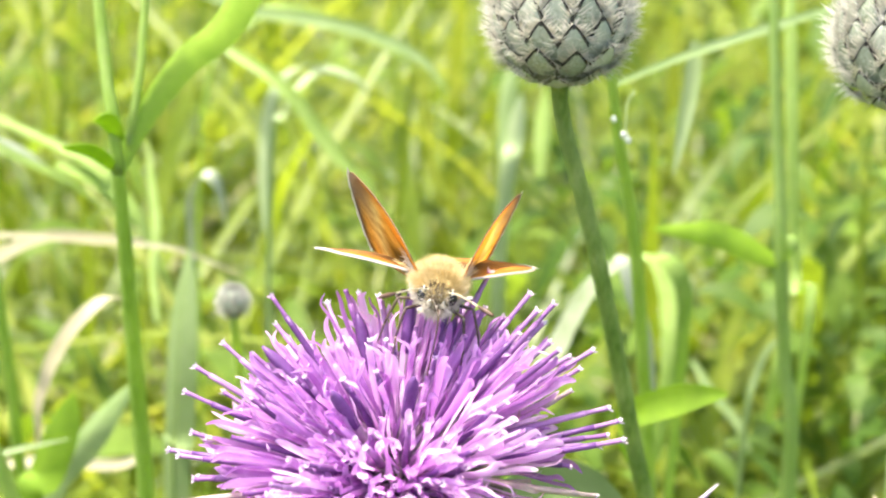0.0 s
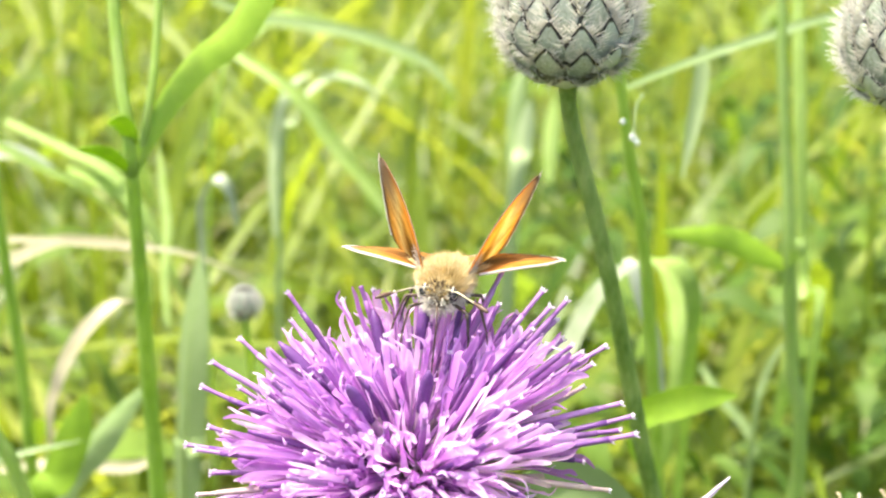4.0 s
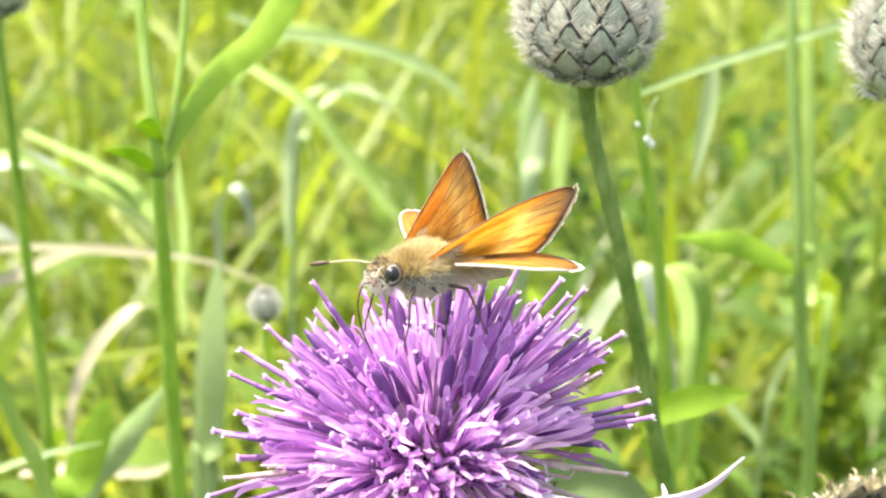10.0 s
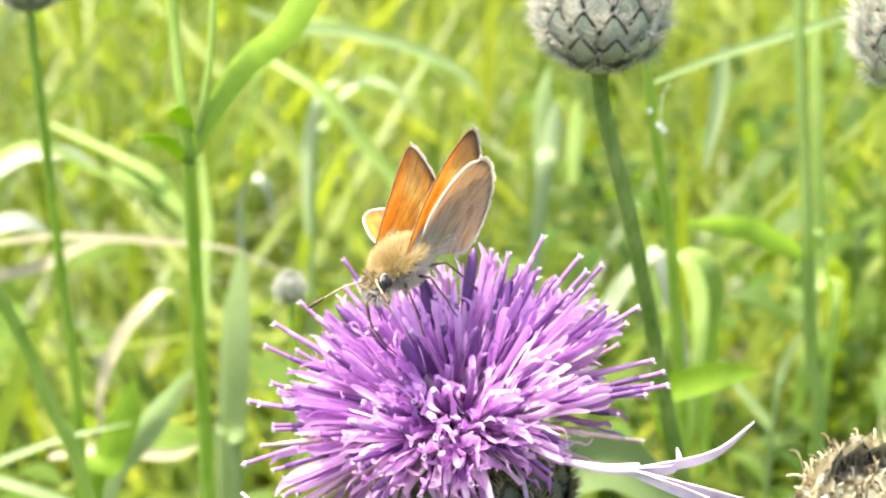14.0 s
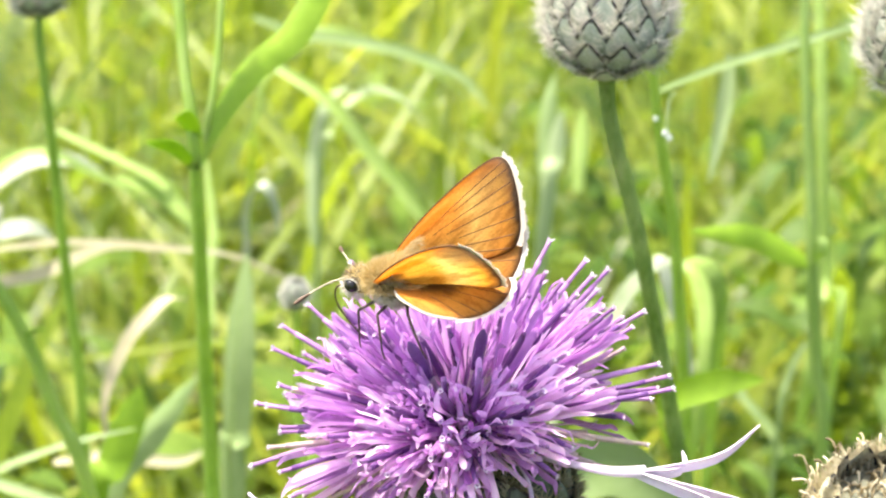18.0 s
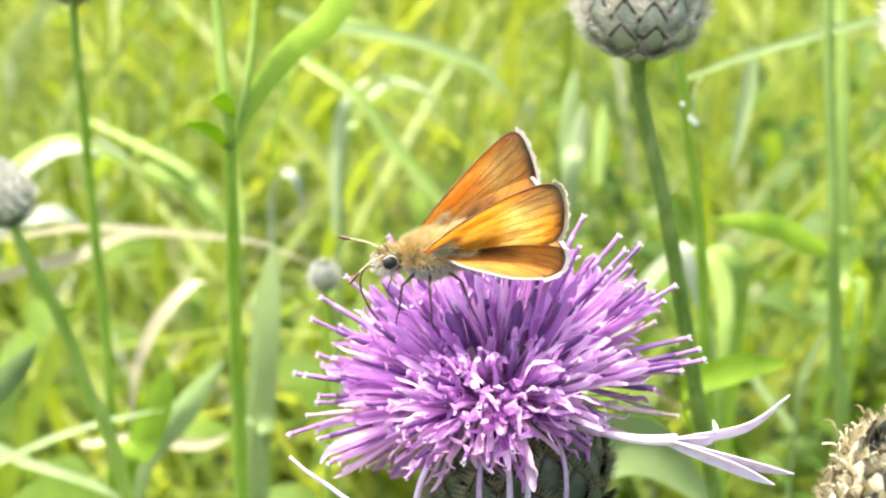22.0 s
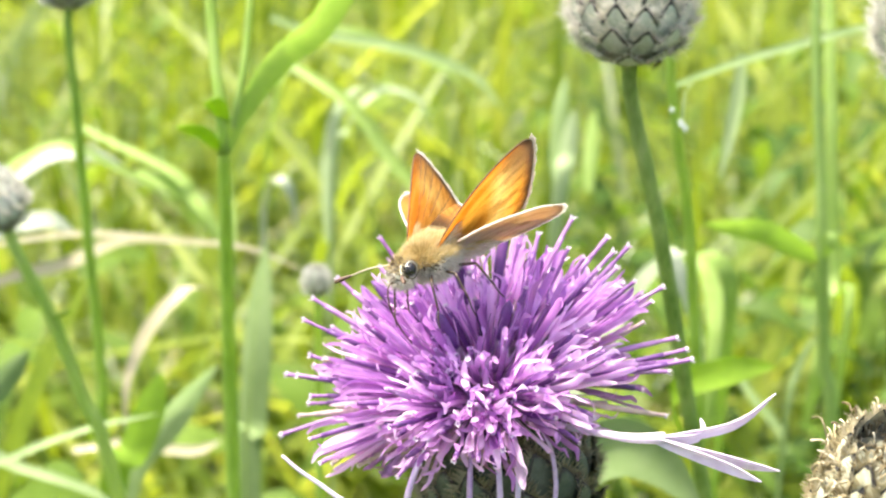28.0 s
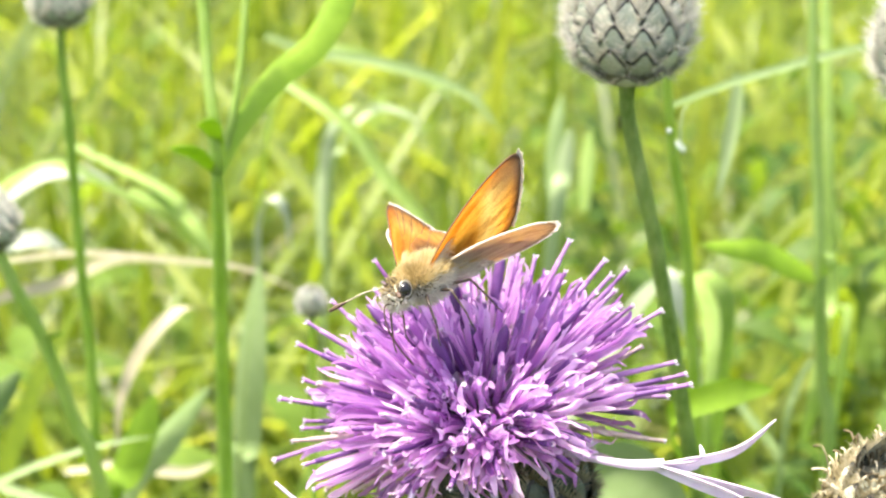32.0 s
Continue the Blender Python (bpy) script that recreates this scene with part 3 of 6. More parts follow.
# ---- knapweed heads ----
def bract_mesh(wide, tall, hairs, seed, plate=BRACT, fringe=CILIA):
    """One scale of a knapweed head: pale plate, black chevron margin, cream fringe. x across, y up, z out."""
    rng = random.Random(seed)
    bm = bmesh.new()
    n = 18
    def outline(t, k):
        w = 0.75 + 0.25 * t / 0.4 if t < 0.4 else max(0.0, (1 - (t - 0.4) / 0.6)) ** 0.85
        return wide * k * w * 0.5
    rows = []
    for i in range(n + 1):
        t = i / n
        w0, w1 = outline(min(1, t + 0.05), 0.86) if t < 0.90 else 0.0, outline(t, 1.0)
        w0 = min(w0, w1 * 0.86)
        z = tall * (0.10 * math.sin(t * 2.6))
        y = tall * t
        rows.append([bm.verts.new((sx * w, y, z - 0.22 * abs(w) * (1 if abs(sx * w) >= w1 else 0.6) + dz)) for sx, w, dz in
                     ((-1, w1, 0), (-1, w0, 0.00012), (0, 0, 0.00025), (1, w0, 0.00012), (1, w1, 0))])
    for i, (a, b) in enumerate(zip(rows, rows[1:])):
        for k in range(4):
            try:
                f = bm.faces.new((a[k], a[k + 1], b[k + 1], b[k]))
            except ValueError:
                continue
            t = i / n
            f.material_index = 1 if (k in (0, 3) and t > 0.3) or t > 0.88 else 0
    for i, (a, b) in enumerate(zip(rows, rows[1:])):
        t = (i + 0.5) / n
        if t < 0.28:
            continue
        for k, sx in ((0, -1), (4, 1)):
            d = Vector((sx * (1.1 - t * 0.7), 0.45 + t * 0.6, rng.uniform(0.1, 1.0))).normalized()
            e = bm.verts.new(a[k].co.lerp(b[k].co, 0.5) + d * tall * rng.uniform(0.25, hairs))
            bm.faces.new((a[k], b[k], e)).material_index = 2
            d = (d + Vector((rng.uniform(-0.5, 0.5), rng.uniform(-0.5, 0.5), rng.uniform(0, 0.8)))).normalized()
            g = [bm.verts.new(v) for v in (a[k].co, a[k].co.lerp(b[k].co, 0.45), a[k].co + d * tall * rng.uniform(0.25, hairs))]
            bm.faces.new(g).material_index = 2
    bmesh.ops.remove_doubles(bm, verts=bm.verts, dist=1e-6)
    return mesh_of("bract", bm, plate, BRACT_EDGE, fringe)


BRACTS = [bract_mesh(0.0044, 0.0056, 0.55, s) for s in range(4)]
OLD_BRACTS = [bract_mesh(0.0040, 0.0052, 0.30, s, BRACT_WARM, OLD_TUFT) for s in range(4)]
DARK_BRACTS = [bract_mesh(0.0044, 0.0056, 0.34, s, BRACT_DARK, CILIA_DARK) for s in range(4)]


def bracts_on(parent, profile, rows, per_row, size, seed, tilt=0.0, kinds=BRACTS):
    """Scales in rows round a head whose profile gives radius and height of 0..1."""
    rng = random.Random(seed)
    for i in range(rows):
        t = 0.03 + 0.95 * (i + 0.1) / rows
        r, z = profile(t)
        r2, z2 = profile(min(1, t + 0.08))
        slope = math.atan2(z2 - z, r2 - r)
        count = max(7, round(per_row * r / profile(0.45)[0]))
        for k in range(count):
            a = (k + 0.5 * (i % 2)) / count * math.tau + rng.uniform(-0.04, 0.04)
            out = Vector((math.cos(a), math.sin(a), 0))
            up = (out * math.cos(slope) + Vector((0, 0, 1)) * math.sin(slope)).normalized()
            across = Vector((-math.sin(a), math.cos(a), 0))
            face = across.cross(up)
            m = Matrix((across, up, face)).transposed().to_4x4()
            s = size * (0.72 + 0.38 * math.sin(min(1, t * 1.3) * math.pi / 2)) * rng.uniform(0.94, 1.06)
            m = Matrix.Translation(out * (r + 0.0001 + 0.00006 * (rows - i)) + Vector((0, 0, z))) @ m @ pose(0, 0, 0, 2 + rng.uniform(-2, 4) + tilt, 0, rng.uniform(-5, 5)) @ Matrix.Scale(s, 4)
            piece("bract", kinds[rng.randrange(4)], parent, m)


def egg(radius, height, mouth=0.55):
    """Profile of a knapweed head: rounded foot, bulging belly, drawn-in mouth."""
    def f(t):
        if t < 0.42:
            r = radius * math.sin(0.25 + t / 0.42 * (math.pi / 2 - 0.25)) ** 0.6
        else:
            r = radius * (mouth + (1 - mouth) * max(0.0, math.cos((t - 0.42) / 0.58 * math.pi / 2)) ** 0.9)
        return r, height * t
    return f


def head_core(name, profile, parent, label):
    bm = lathe([(max(0.0004, profile(i / 14)[0] * 0.985), profile(i / 14)[1]) for i in range(15)])
    return part(name, bm, CORE, parent, label)


def stem(pts, r0, r1, parent, mat, name="stem", ridge=0.10, n=40, label=""):
    return part(name, tube(pts, lambda t: r1 + (r0 - r1) * t, n, 12, ridge), mat, parent, label)


def axis_pose(at, up):
    """A pose at a place with z along up."""
    return Matrix.Translation(at) @ Vector(up).to_track_quat("Z", "Y").to_matrix().to_4x4()


def local(base, pts):
    return [Vector(p) - Vector(base) for p in pts]


# bud beside the flower
BUD_ROOT = (0.075, 0.105, 0.0)
bud_plant = thing("knapweed_bud", pose(*BUD_ROOT), "closed scaly knapweed bud on a ridged grey-green stem", "flower bud", "knapweed buds")
line = [(0.0183, 0.0293, 0.4118), (0.0194, 0.0322, 0.4049), (0.0240, 0.0366, 0.3888), (0.0311, 0.0444, 0.3590), (0.0406, 0.0555, 0.315), (0.056, 0.079, 0.20), BUD_ROOT]
part("stem", tube(local(BUD_ROOT, line), lambda t: 0.00074 + 0.0006 * t + 0.0006 * math.exp(-t * 28), 70, 14, 0.12), STEM, bud_plant)
bud = part("bud", lathe([(max(0.0004, egg(0.0060, 0.0144)(i / 14)[0] * 0.985), egg(0.0060, 0.0144)(i / 14)[1]) for i in range(15)]), CORE, bud_plant, "scaly closed bud with black-edged bracts")
bud.matrix_basis = axis_pose(Vector((0.0183, 0.0291, 0.4114)) - Vector(BUD_ROOT), (-0.02, -0.12, 1))
bracts_on(bud, egg(0.0060, 0.0144), 7, 14, 0.90, 5)


def fuzz(parent, profile, count, length, seed, mat=CILIA):
    """Fine pale hairs all over a knapweed head."""
    rng2 = random.Random(seed)
    bm = bmesh.new()
    for _ in range(count):
        t, a = rng2.uniform(0.04, 0.97), rng2.uniform(0, math.tau)
        rad, z = profile(t)
        out = Vector((math.cos(a), math.sin(a), 0))
        p = out * (rad + 0.0002) + Vector((0, 0, z))
        d = (out + Vector((rng2.gauss(0, 0.45), rng2.gauss(0, 0.45), rng2.gauss(0.25, 0.5)))).normalized()
        c = d.orthogonal().normalized() * length * 0.035
        bm.faces.new([bm.verts.new(v) for v in (p - c, p + c, p + d * length * rng2.uniform(0.5, 1.2))])
    tagged(part("hairs", bm, mat, parent, "fine pale hairs"), kind="stuff")


fuzz(bud, egg(0.0060, 0.0144), 1500, 0.0013, 71)

# the open flower
O = Vector((0.0006, -0.0049, 0.3846))
FLOWER_ROOT = (0.01, 0.03, 0.0)
flower = thing("knapweed_flower", pose(*FLOWER_ROOT), "wide open purple knapweed flower on its stem", "flower")
FL = Vector(FLOWER_ROOT)


def strap(bm, pts, wide, n=6, mat=0, side=(1, 0, 0), hook=0.0, cup=0.3):
    """A narrow open petal lobe, cupped across, with a rounded tip."""
    line = spline(pts, n)
    rows = []
    for i, p in enumerate(line):
        d = (line[min(i + 1, n)] - line[max(i - 1, 0)]).normalized()
        s = (Vector(side) - d * Vector(side).dot(d)).normalized()
        q = i / n
        w = wide * 0.5 * (0.66 + 0.34 * min(1, q * 2.2)) * (1 if q < 0.55 else math.sqrt(max(0.05, 1 - 0.97 * ((q - 0.55) / 0.45) ** 2)))
        up = d.cross(s)
        rows.append([bm.verts.new(p - s * w + up * w * cup), bm.verts.new(p), bm.verts.new(p + s * w + up * w * cup)])
    for i, (a, b) in enumerate(zip(rows, rows[1:])):
        for k in range(2):
            f = bm.faces.new((a[k], a[k + 1], b[k + 1], b[k]))
            f.material_index = mat


def frill(bm, at, d, rng, size):
    """The pale frayed mouth of a style: a small flared cup with uneven teeth."""
    side = d.orthogonal().normalized()
    other = d.cross(side)
    low, high = [], []
    for k in range(10):
        a = k / 10 * math.tau
        o = side * math.cos(a) + other * math.sin(a)
        low.append(bm.verts.new(at + o * size * 0.42))
        tooth = rng.uniform(0.9, 1.5) if k % 2 else rng.uniform(0.35, 0.7)
        high.append(bm.verts.new(at + o * size * (0.62 + 0.34 * tooth) + d * size * tooth))
    for k in range(10):
        bm.faces.new((low[k], low[(k + 1) % 10], high[(k + 1) % 10], high[k])).material_index = 2


def floret_mesh(seed, kind):
    """One floret 20 mm long along z: pale slender tube, five blunt strap lobes, anther column, style with a frilled mouth.
    tall: the style stands far out of the lobes; open: it barely shows; dark: still closed; faded: withering and brown."""
    rng = random.Random(seed)
    bm = bmesh.new()
    length = 0.020
    bend = Vector((rng.uniform(-1, 1), rng.uniform(-1, 1), 0)) * {"tall": 0.0014, "open": 0.0034, "dark": 0.0014, "faded": 0.0036}[kind]

    def mid(t):
        return Vector((0, 0, length * t)) + bend * (t * t)

    split = {"tall": 0.36, "open": 0.32, "dark": 0.46, "faded": 0.44}[kind] * rng.uniform(0.92, 1.08)
    tube([mid(split * i / 3) for i in range(4)], lambda t: 0.00022 + 0.00028 * t ** 2.0, 5, 6, bm=bm, cap=False, mat=4)
    if kind == "dark":
        top = rng.uniform(0.80, 0.88)
        tube([mid(split * 0.97), mid((split + top) / 2), mid(top)], lambda t: (0.00044 + 0.00014 * math.sin(t * 3.0)) * (1 - 0.75 * max(0, t - 0.82) / 0.18), 12, 8, 0.05, bm=bm, mat=1)
        for k in range(2):
            o = Vector((math.cos(k * 2.4), math.sin(k * 2.4), 0))
            strap(bm, [mid(split) + o * 0.0003, mid(0.62) + o * 0.0008, mid(0.74) + o * 0.0011], 0.0006, 6, 0, (-o.y, o.x, 0), cup=-0.3)
        return mesh_of("floret", bm, PETAL, PETAL_DARK, PETAL_TIP, PETAL_DEEP, PETAL_BASE)
    reach = {"tall": (0.60, 0.74), "open": (0.62, 0.84), "faded": (0.60, 0.74)}[kind]
    for k in range(5):
        a = k / 5 * math.tau + rng.uniform(-0.3, 0.3)
        o = Vector((math.cos(a), math.sin(a), 0))
        flare = rng.uniform(0.0002, 0.0010) if kind != "open" else rng.uniform(0.0003, 0.0017)
        end = rng.uniform(*reach)
        curl = rng.choice((-0.0004, 0.0, 0.0004, 0.0010)) * (0.5 if kind == "tall" else 1.0)
        across = Vector((-o.y, o.x, 0))
        sway = across * rng.uniform(-0.0006, 0.0006)
        kink = (o * rng.uniform(-1, 1.2) + across * rng.uniform(-1, 1)) * (0.0005 if kind == "tall" else 0.0008)
        pts = [mid(split * 0.96) + o * 0.00042, mid(split + (end - split) * 0.4) + o * (0.0006 + flare * 0.5) + sway * 0.4, mid(split + (end - split) * 0.76) + o * (0.00055 + flare) + sway, mid(split + (end - split) * 0.9) + o * (0.0005 + flare + curl * 0.6) + sway * 1.2, mid(end) + o * (0.0004 + flare + curl) + sway + kink]
        strap(bm, pts, rng.uniform(0.00054, 0.00082) * (0.72 if kind == "faded" else 1.0), 12, 5 if kind == "faded" and k % 2 else 0, across, cup=-0.6)
    top = {"tall": rng.uniform(0.84, 0.90), "open": rng.uniform(0.66, 0.80), "faded": rng.uniform(0.78, 0.86)}[kind]
    tube([mid(split), mid((split + top) / 2), mid(top)], lambda t: 0.00038 - 0.00010 * t, 8, 7, bm=bm, mat=5 if kind == "faded" else 1 if seed % 3 == 0 else 3)
    tip = {"tall": rng.uniform(0.96, 1.0), "open": top + rng.uniform(0.02, 0.08), "faded": rng.uniform(0.92, 1.0)}[kind]
    tube([mid(top * 0.98), mid((top + tip) / 2), mid(tip)], lambda t: 0.00025 - 0.00004 * math.sin(t * 3.14), 5, 6, bm=bm, mat=5 if kind == "faded" else 3)
    if kind != "open" or seed % 3 != 1:
        frill(bm, mid(tip) - (mid(tip) - mid(tip - 0.02)) * 0.1, (mid(1.0) - mid(0.9)).normalized(), rng, 0.00042 if kind == "tall" else 0.00032)
    return mesh_of("floret", bm, PETAL, PETAL_DARK, PETAL_TIP, PETAL_DEEP, PETAL_BASE, PETAL_FADED)


TALL = [floret_mesh(20 + i, "tall") for i in range(8)]
OPEN = [floret_mesh(40 + i, "open") for i in range(9)]
DARK = [floret_mesh(60 + i, "dark") for i in range(4)]
FADED = [floret_mesh(80 + i, "faded") for i in range(4)]
HEAD_UP = Vector((-0.27, -0.14, 1.0)).normalized()
CUP = egg(0.0082, 0.0165, 0.72)
head = part("involucre", lathe([(max(0.0004, CUP(i / 14)[0] * 0.985), CUP(i / 14)[1]) for i in range(15)]), CORE, flower, "dark scaly cup under the florets")
head.matrix_basis = axis_pose(O - FL - HEAD_UP * 0.0200, HEAD_UP)
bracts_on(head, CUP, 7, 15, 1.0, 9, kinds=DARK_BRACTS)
stem([O - FL - HEAD_UP * 0.0196, O - FL - HEAD_UP * 0.03, Vector((0.002, 0.004, 0.30)) - FL, Vector((0.006, 0.02, 0.15)) - FL, (0, 0, 0)], 0.0019, 0.00125, flower, STEM)
rng = random.Random(11)
MIDDLE = O - FL


def set_floret(me, d, s, spread=0.0030):
    """A floret that stands on the disc and points along d, s times its full length."""
    d = d.normalized()
    flat = d - HEAD_UP * d.dot(HEAD_UP)
    m = Matrix.Translation(MIDDLE + flat * spread) @ d.to_track_quat("Z", "Y").to_matrix().to_4x4() @ pose(0, 0, 0, 0, 0, rng.uniform(0, 360)) @ Matrix.Diagonal((1, 1, s, 1))
    return piece("floret", me, flower, m)


def set_style(me, d, reach, spread=0.0022):
    """A floret whose tip ends at d, reach millimetres from the middle."""
    flat = d - HEAD_UP * d.dot(HEAD_UP)
    root = MIDDLE + flat * spread
    goal = MIDDLE + d * reach * 0.001 - root
    tip = max((v.co for v in me.vertices), key=lambda c: c.z)
    s = goal.length / tip.length
    turn = Vector((tip.x, tip.y, tip.z * s)).rotation_difference(goal).to_matrix().to_4x4()
    return piece("floret", me, flower, Matrix.Translation(root) @ turn @ Matrix.Diagonal((1, 1, s, 1)))


def bearing(az, el):
    return Vector((math.cos(radians(az)) * math.cos(radians(el)), math.sin(radians(az)) * math.cos(radians(el)), math.sin(radians(el))))


# long styles that stand clear of the rest all round the rim: bearing, rise and reach in mm
RIM = [(42, 53, 20.5), (50, 57, 17.5), (30, 46, 17.6), (29, 45, 20.8), (25, 42, 20.1), (24, 40, 21.6), (19, 35, 17.4), (13, 27, 21.8), (6, 15, 21.1),
       (3, 10, 21.8), (1, 6, 19.7), (174, 8, 18.6), (177, 2, 19.6), (180, -4, 18.1), (166, 23, 20.5), (168, 18, 20.3), (160, 31, 19.4), (145, 47, 19.4)]
for i, (az, el, reach) in enumerate(RIM):
    set_style(TALL[i % 8], bearing(az, el), reach)
for az, el, reach in ((9, 20, 18.2), (-5, -6, 19.3), (-11, -16, 16.8), (-177, -9, 19.5), (-172, -19, 18.3), (-171, -21, 14.8), (-165, -30, 15.2), (178, 12, 17.0)):
    set_style(FADED[int(reach) % 4], bearing(az, el), reach)
for az, el, reach in ((73, 62, 17.0), (40, 58, 15.0), (155, 38, 16.1), (112, 58, 14.5), (-60, 68, 12.5), (-135, 58, 12.5)):
    set_style(DARK[int(reach * 2) % 4], bearing(az, el), reach, 0.0016)

# the dome of open florets between them
COUNT = 116
turned = HEAD_UP.to_track_quat("Z", "Y").to_matrix()
for i in range(COUNT):
    c = 1 - (i + 0.5) / COUNT * (1 - math.cos(radians(100)))
    ang = math.acos(c) + rng.gauss(0, 0.06)
    turn = i * 2.399963 + rng.uniform(-0.2, 0.2)
    d = turned @ Vector((math.sin(ang) * math.cos(turn), math.sin(ang) * math.sin(turn), math.cos(ang)))
    deg = math.degrees(ang)
    front = d.y < -0.35
    if front and d.z < -0.14 and d.x > 0.02 and rng.random() < 0.85:
        continue
    s = rng.uniform(0.84, 1.0) * (0.80 if deg < 30 else 0.98 if deg < 55 else 1.06)
    if front:
        s *= 0.80 if d.z > 0.2 else 0.66
    elif deg > 60 and rng.random() < 0.3:
        set_floret(TALL[rng.randrange(8)], d, s * 0.92)
        continue
    set_floret(OPEN[rng.randrange(9)], d, s)

# young florets in the middle of the disc, seen end on
for i in range(14):
    ang, turn = rng.uniform(0.35, 1.2), rng.uniform(-2.9, -0.7) if i < 15 else rng.uniform(-math.pi, math.pi)
    d = turned @ Vector((math.sin(ang) * math.cos(turn), math.sin(ang) * math.sin(turn), math.cos(ang)))
    set_floret(OPEN[rng.randrange(9)], d, rng.uniform(0.42, 0.60), 0.0028)

# the pit of the disc, filled with short florets that face outwards
for i in range(12):
    d = Vector((0.09 + rng.gauss(0, 0.26), -0.86, 0.44 + rng.gauss(0, 0.22)))
    set_floret(OPEN[rng.randrange(9)], d, rng.uniform(0.40, 0.58), 0.0034)

# bristles between the foot of the florets
bristles = bmesh.new()
for i in range(70):
    ang, turn = rng.uniform(0.2, 1.5), rng.uniform(-math.pi, math.pi)
    d = turned @ Vector((math.sin(ang) * math.cos(turn), math.sin(ang) * math.sin(turn), math.cos(ang)))
    bow = Vector((rng.uniform(-1, 1), rng.uniform(-1, 1), rng.uniform(-1, 1))) * 0.0008
    ln = rng.uniform(0.006, 0.0125)
    tube([MIDDLE + d * 0.002, MIDDLE + d * ln * 0.6 + bow, MIDDLE + d * ln + bow * 0.4], lambda t: 0.00011 * (1.1 - 0.7 * t), 6, 5, bm=bristles)
tagged(part("bristles", bristles, PETAL_DEEP, flower, "thin purple bristles between the florets"), kind="stuff")

# long ragged outer florets that hang out of the head
def long_floret(tip_pts, wide, lobes, seed, label):
    rng2 = random.Random(seed)
    bm = tube(tip_pts, lambda t: wide * (0.45 + 0.55 * t), 14, 7)
    end, before = Vector(tip_pts[-1]), Vector(tip_pts[-2])
    d = (end - before).normalized()
    for lobe in lobes:
        e = Vector(lobe)
        ribbon([end - d * 0.001, end.lerp(e, 0.45) + d * 0.0016 - Vector((0, 0, 0.0006)), e], leaf_width(wide * 2.6, 0.4, 0.55), (0.1, -0.5, 1), 10, 0.45, bm=bm, thick=0.0001)
    return part("floret", bm, PETAL_PALE, flower, label)


def fl(x, y, z):
    return Vector((x, y, z)) - FL


long_floret([fl(0.006, -0.004, 0.3805), fl(0.0118, -0.0122, 0.3835), fl(0.0148, -0.0152, 0.3846), fl(0.0176, -0.0166, 0.3854)], 0.0006,
            [fl(0.0278, -0.0163, 0.3901), fl(0.0278, -0.0207, 0.3843), fl(0.0211, -0.0154, 0.3869), fl(0.0256, -0.0228, 0.3844)], 1, "long forked pale violet floret")
part("floret", tube([fl(-0.0187, -0.0179, 0.3841), fl(-0.0172, -0.0184, 0.3829), fl(-0.0151, -0.0185, 0.3813), fl(-0.0122, -0.0187, 0.3793), fl(-0.0081, -0.0163, 0.3772)], lambda t: 0.00016 + 0.00012 * t, 14, 6), PETAL_PALE, flower, "thin whitish outer floret")
rng = random.Random(77)
for a in (-2.2, -1.72, -1.42, -1.18, -0.8):
    c, s = math.cos(a), math.sin(a)
    r, drop, way = rng.uniform(0.0092, 0.0112), rng.uniform(0.009, 0.014), rng.uniform(-0.0025, 0.0025)
    line = [O - FL + Vector((c * 0.004, s * 0.004, 0.001)), O - FL + Vector((c * r * 0.9, s * r * 0.9, -0.0025)), O - FL + Vector((c * (r + 0.001) + way * 0.4, s * (r + 0.001), -drop * 0.62)), O - FL + Vector((c * r + way, s * r, -drop))]
    thin = rng.uniform(0.00018, 0.0003)
    part("floret", tube(line, lambda t: thin * (1 + 0.5 * t * t), 12, 6), PETAL_PALE, flower, "pale withered floret hanging down")

# florets that hang over the cup
for i in range(26):
    ang, turn = rng.uniform(1.5, 2.15), rng.uniform(-2.95, -1.75)
    d = turned @ Vector((math.sin(ang) * math.cos(turn), math.sin(ang) * math.sin(turn), math.cos(ang)))
    set_floret(FADED[rng.randrange(4)] if i % 6 == 0 else OPEN[rng.randrange(9)], d, rng.uniform(0.55, 0.82), 0.0040)


# ---- other stems and leaves ----
def plant(name, root, label, category, group=""):
    return thing(name, pose(*root), label, category, group)


R = (-0.05, 0.10, 0.0)
left = plant("knapweed_plant", R, "bright green knapweed stem with long lance-shaped leaves", "plant")
left.location.x -= 0.0005
stem(local(R, [(-0.0372, 0.0655, 0.423), (-0.0358, 0.0585, 0.4054), (-0.0348, 0.0557, 0.3984), (-0.0348, 0.0556, 0.3912)]), 0.00085, 0.0007, left, STEM_BRIGHT, "upper_stem", 0.08, 12)
stem(local(R, [(-0.0348, 0.0556, 0.3916), (-0.0354, 0.0579, 0.3795), (-0.0366, 0.0620, 0.3616), (-0.0383, 0.0678, 0.3306), (-0.045, 0.085, 0.18), R]), 0.0014, 0.00078, left, STEM_BRIGHT, "stem", 0.08, 40)
stem(local(R, [(-0.0306, 0.0655, 0.4180), (-0.0314, 0.0622, 0.4077), (-0.0322, 0.0596, 0.4012), (-0.0340, 0.0570, 0.3925)]), 0.00055, 0.0005, left, STEM_BRIGHT, "side_stem", 0.08, 14)
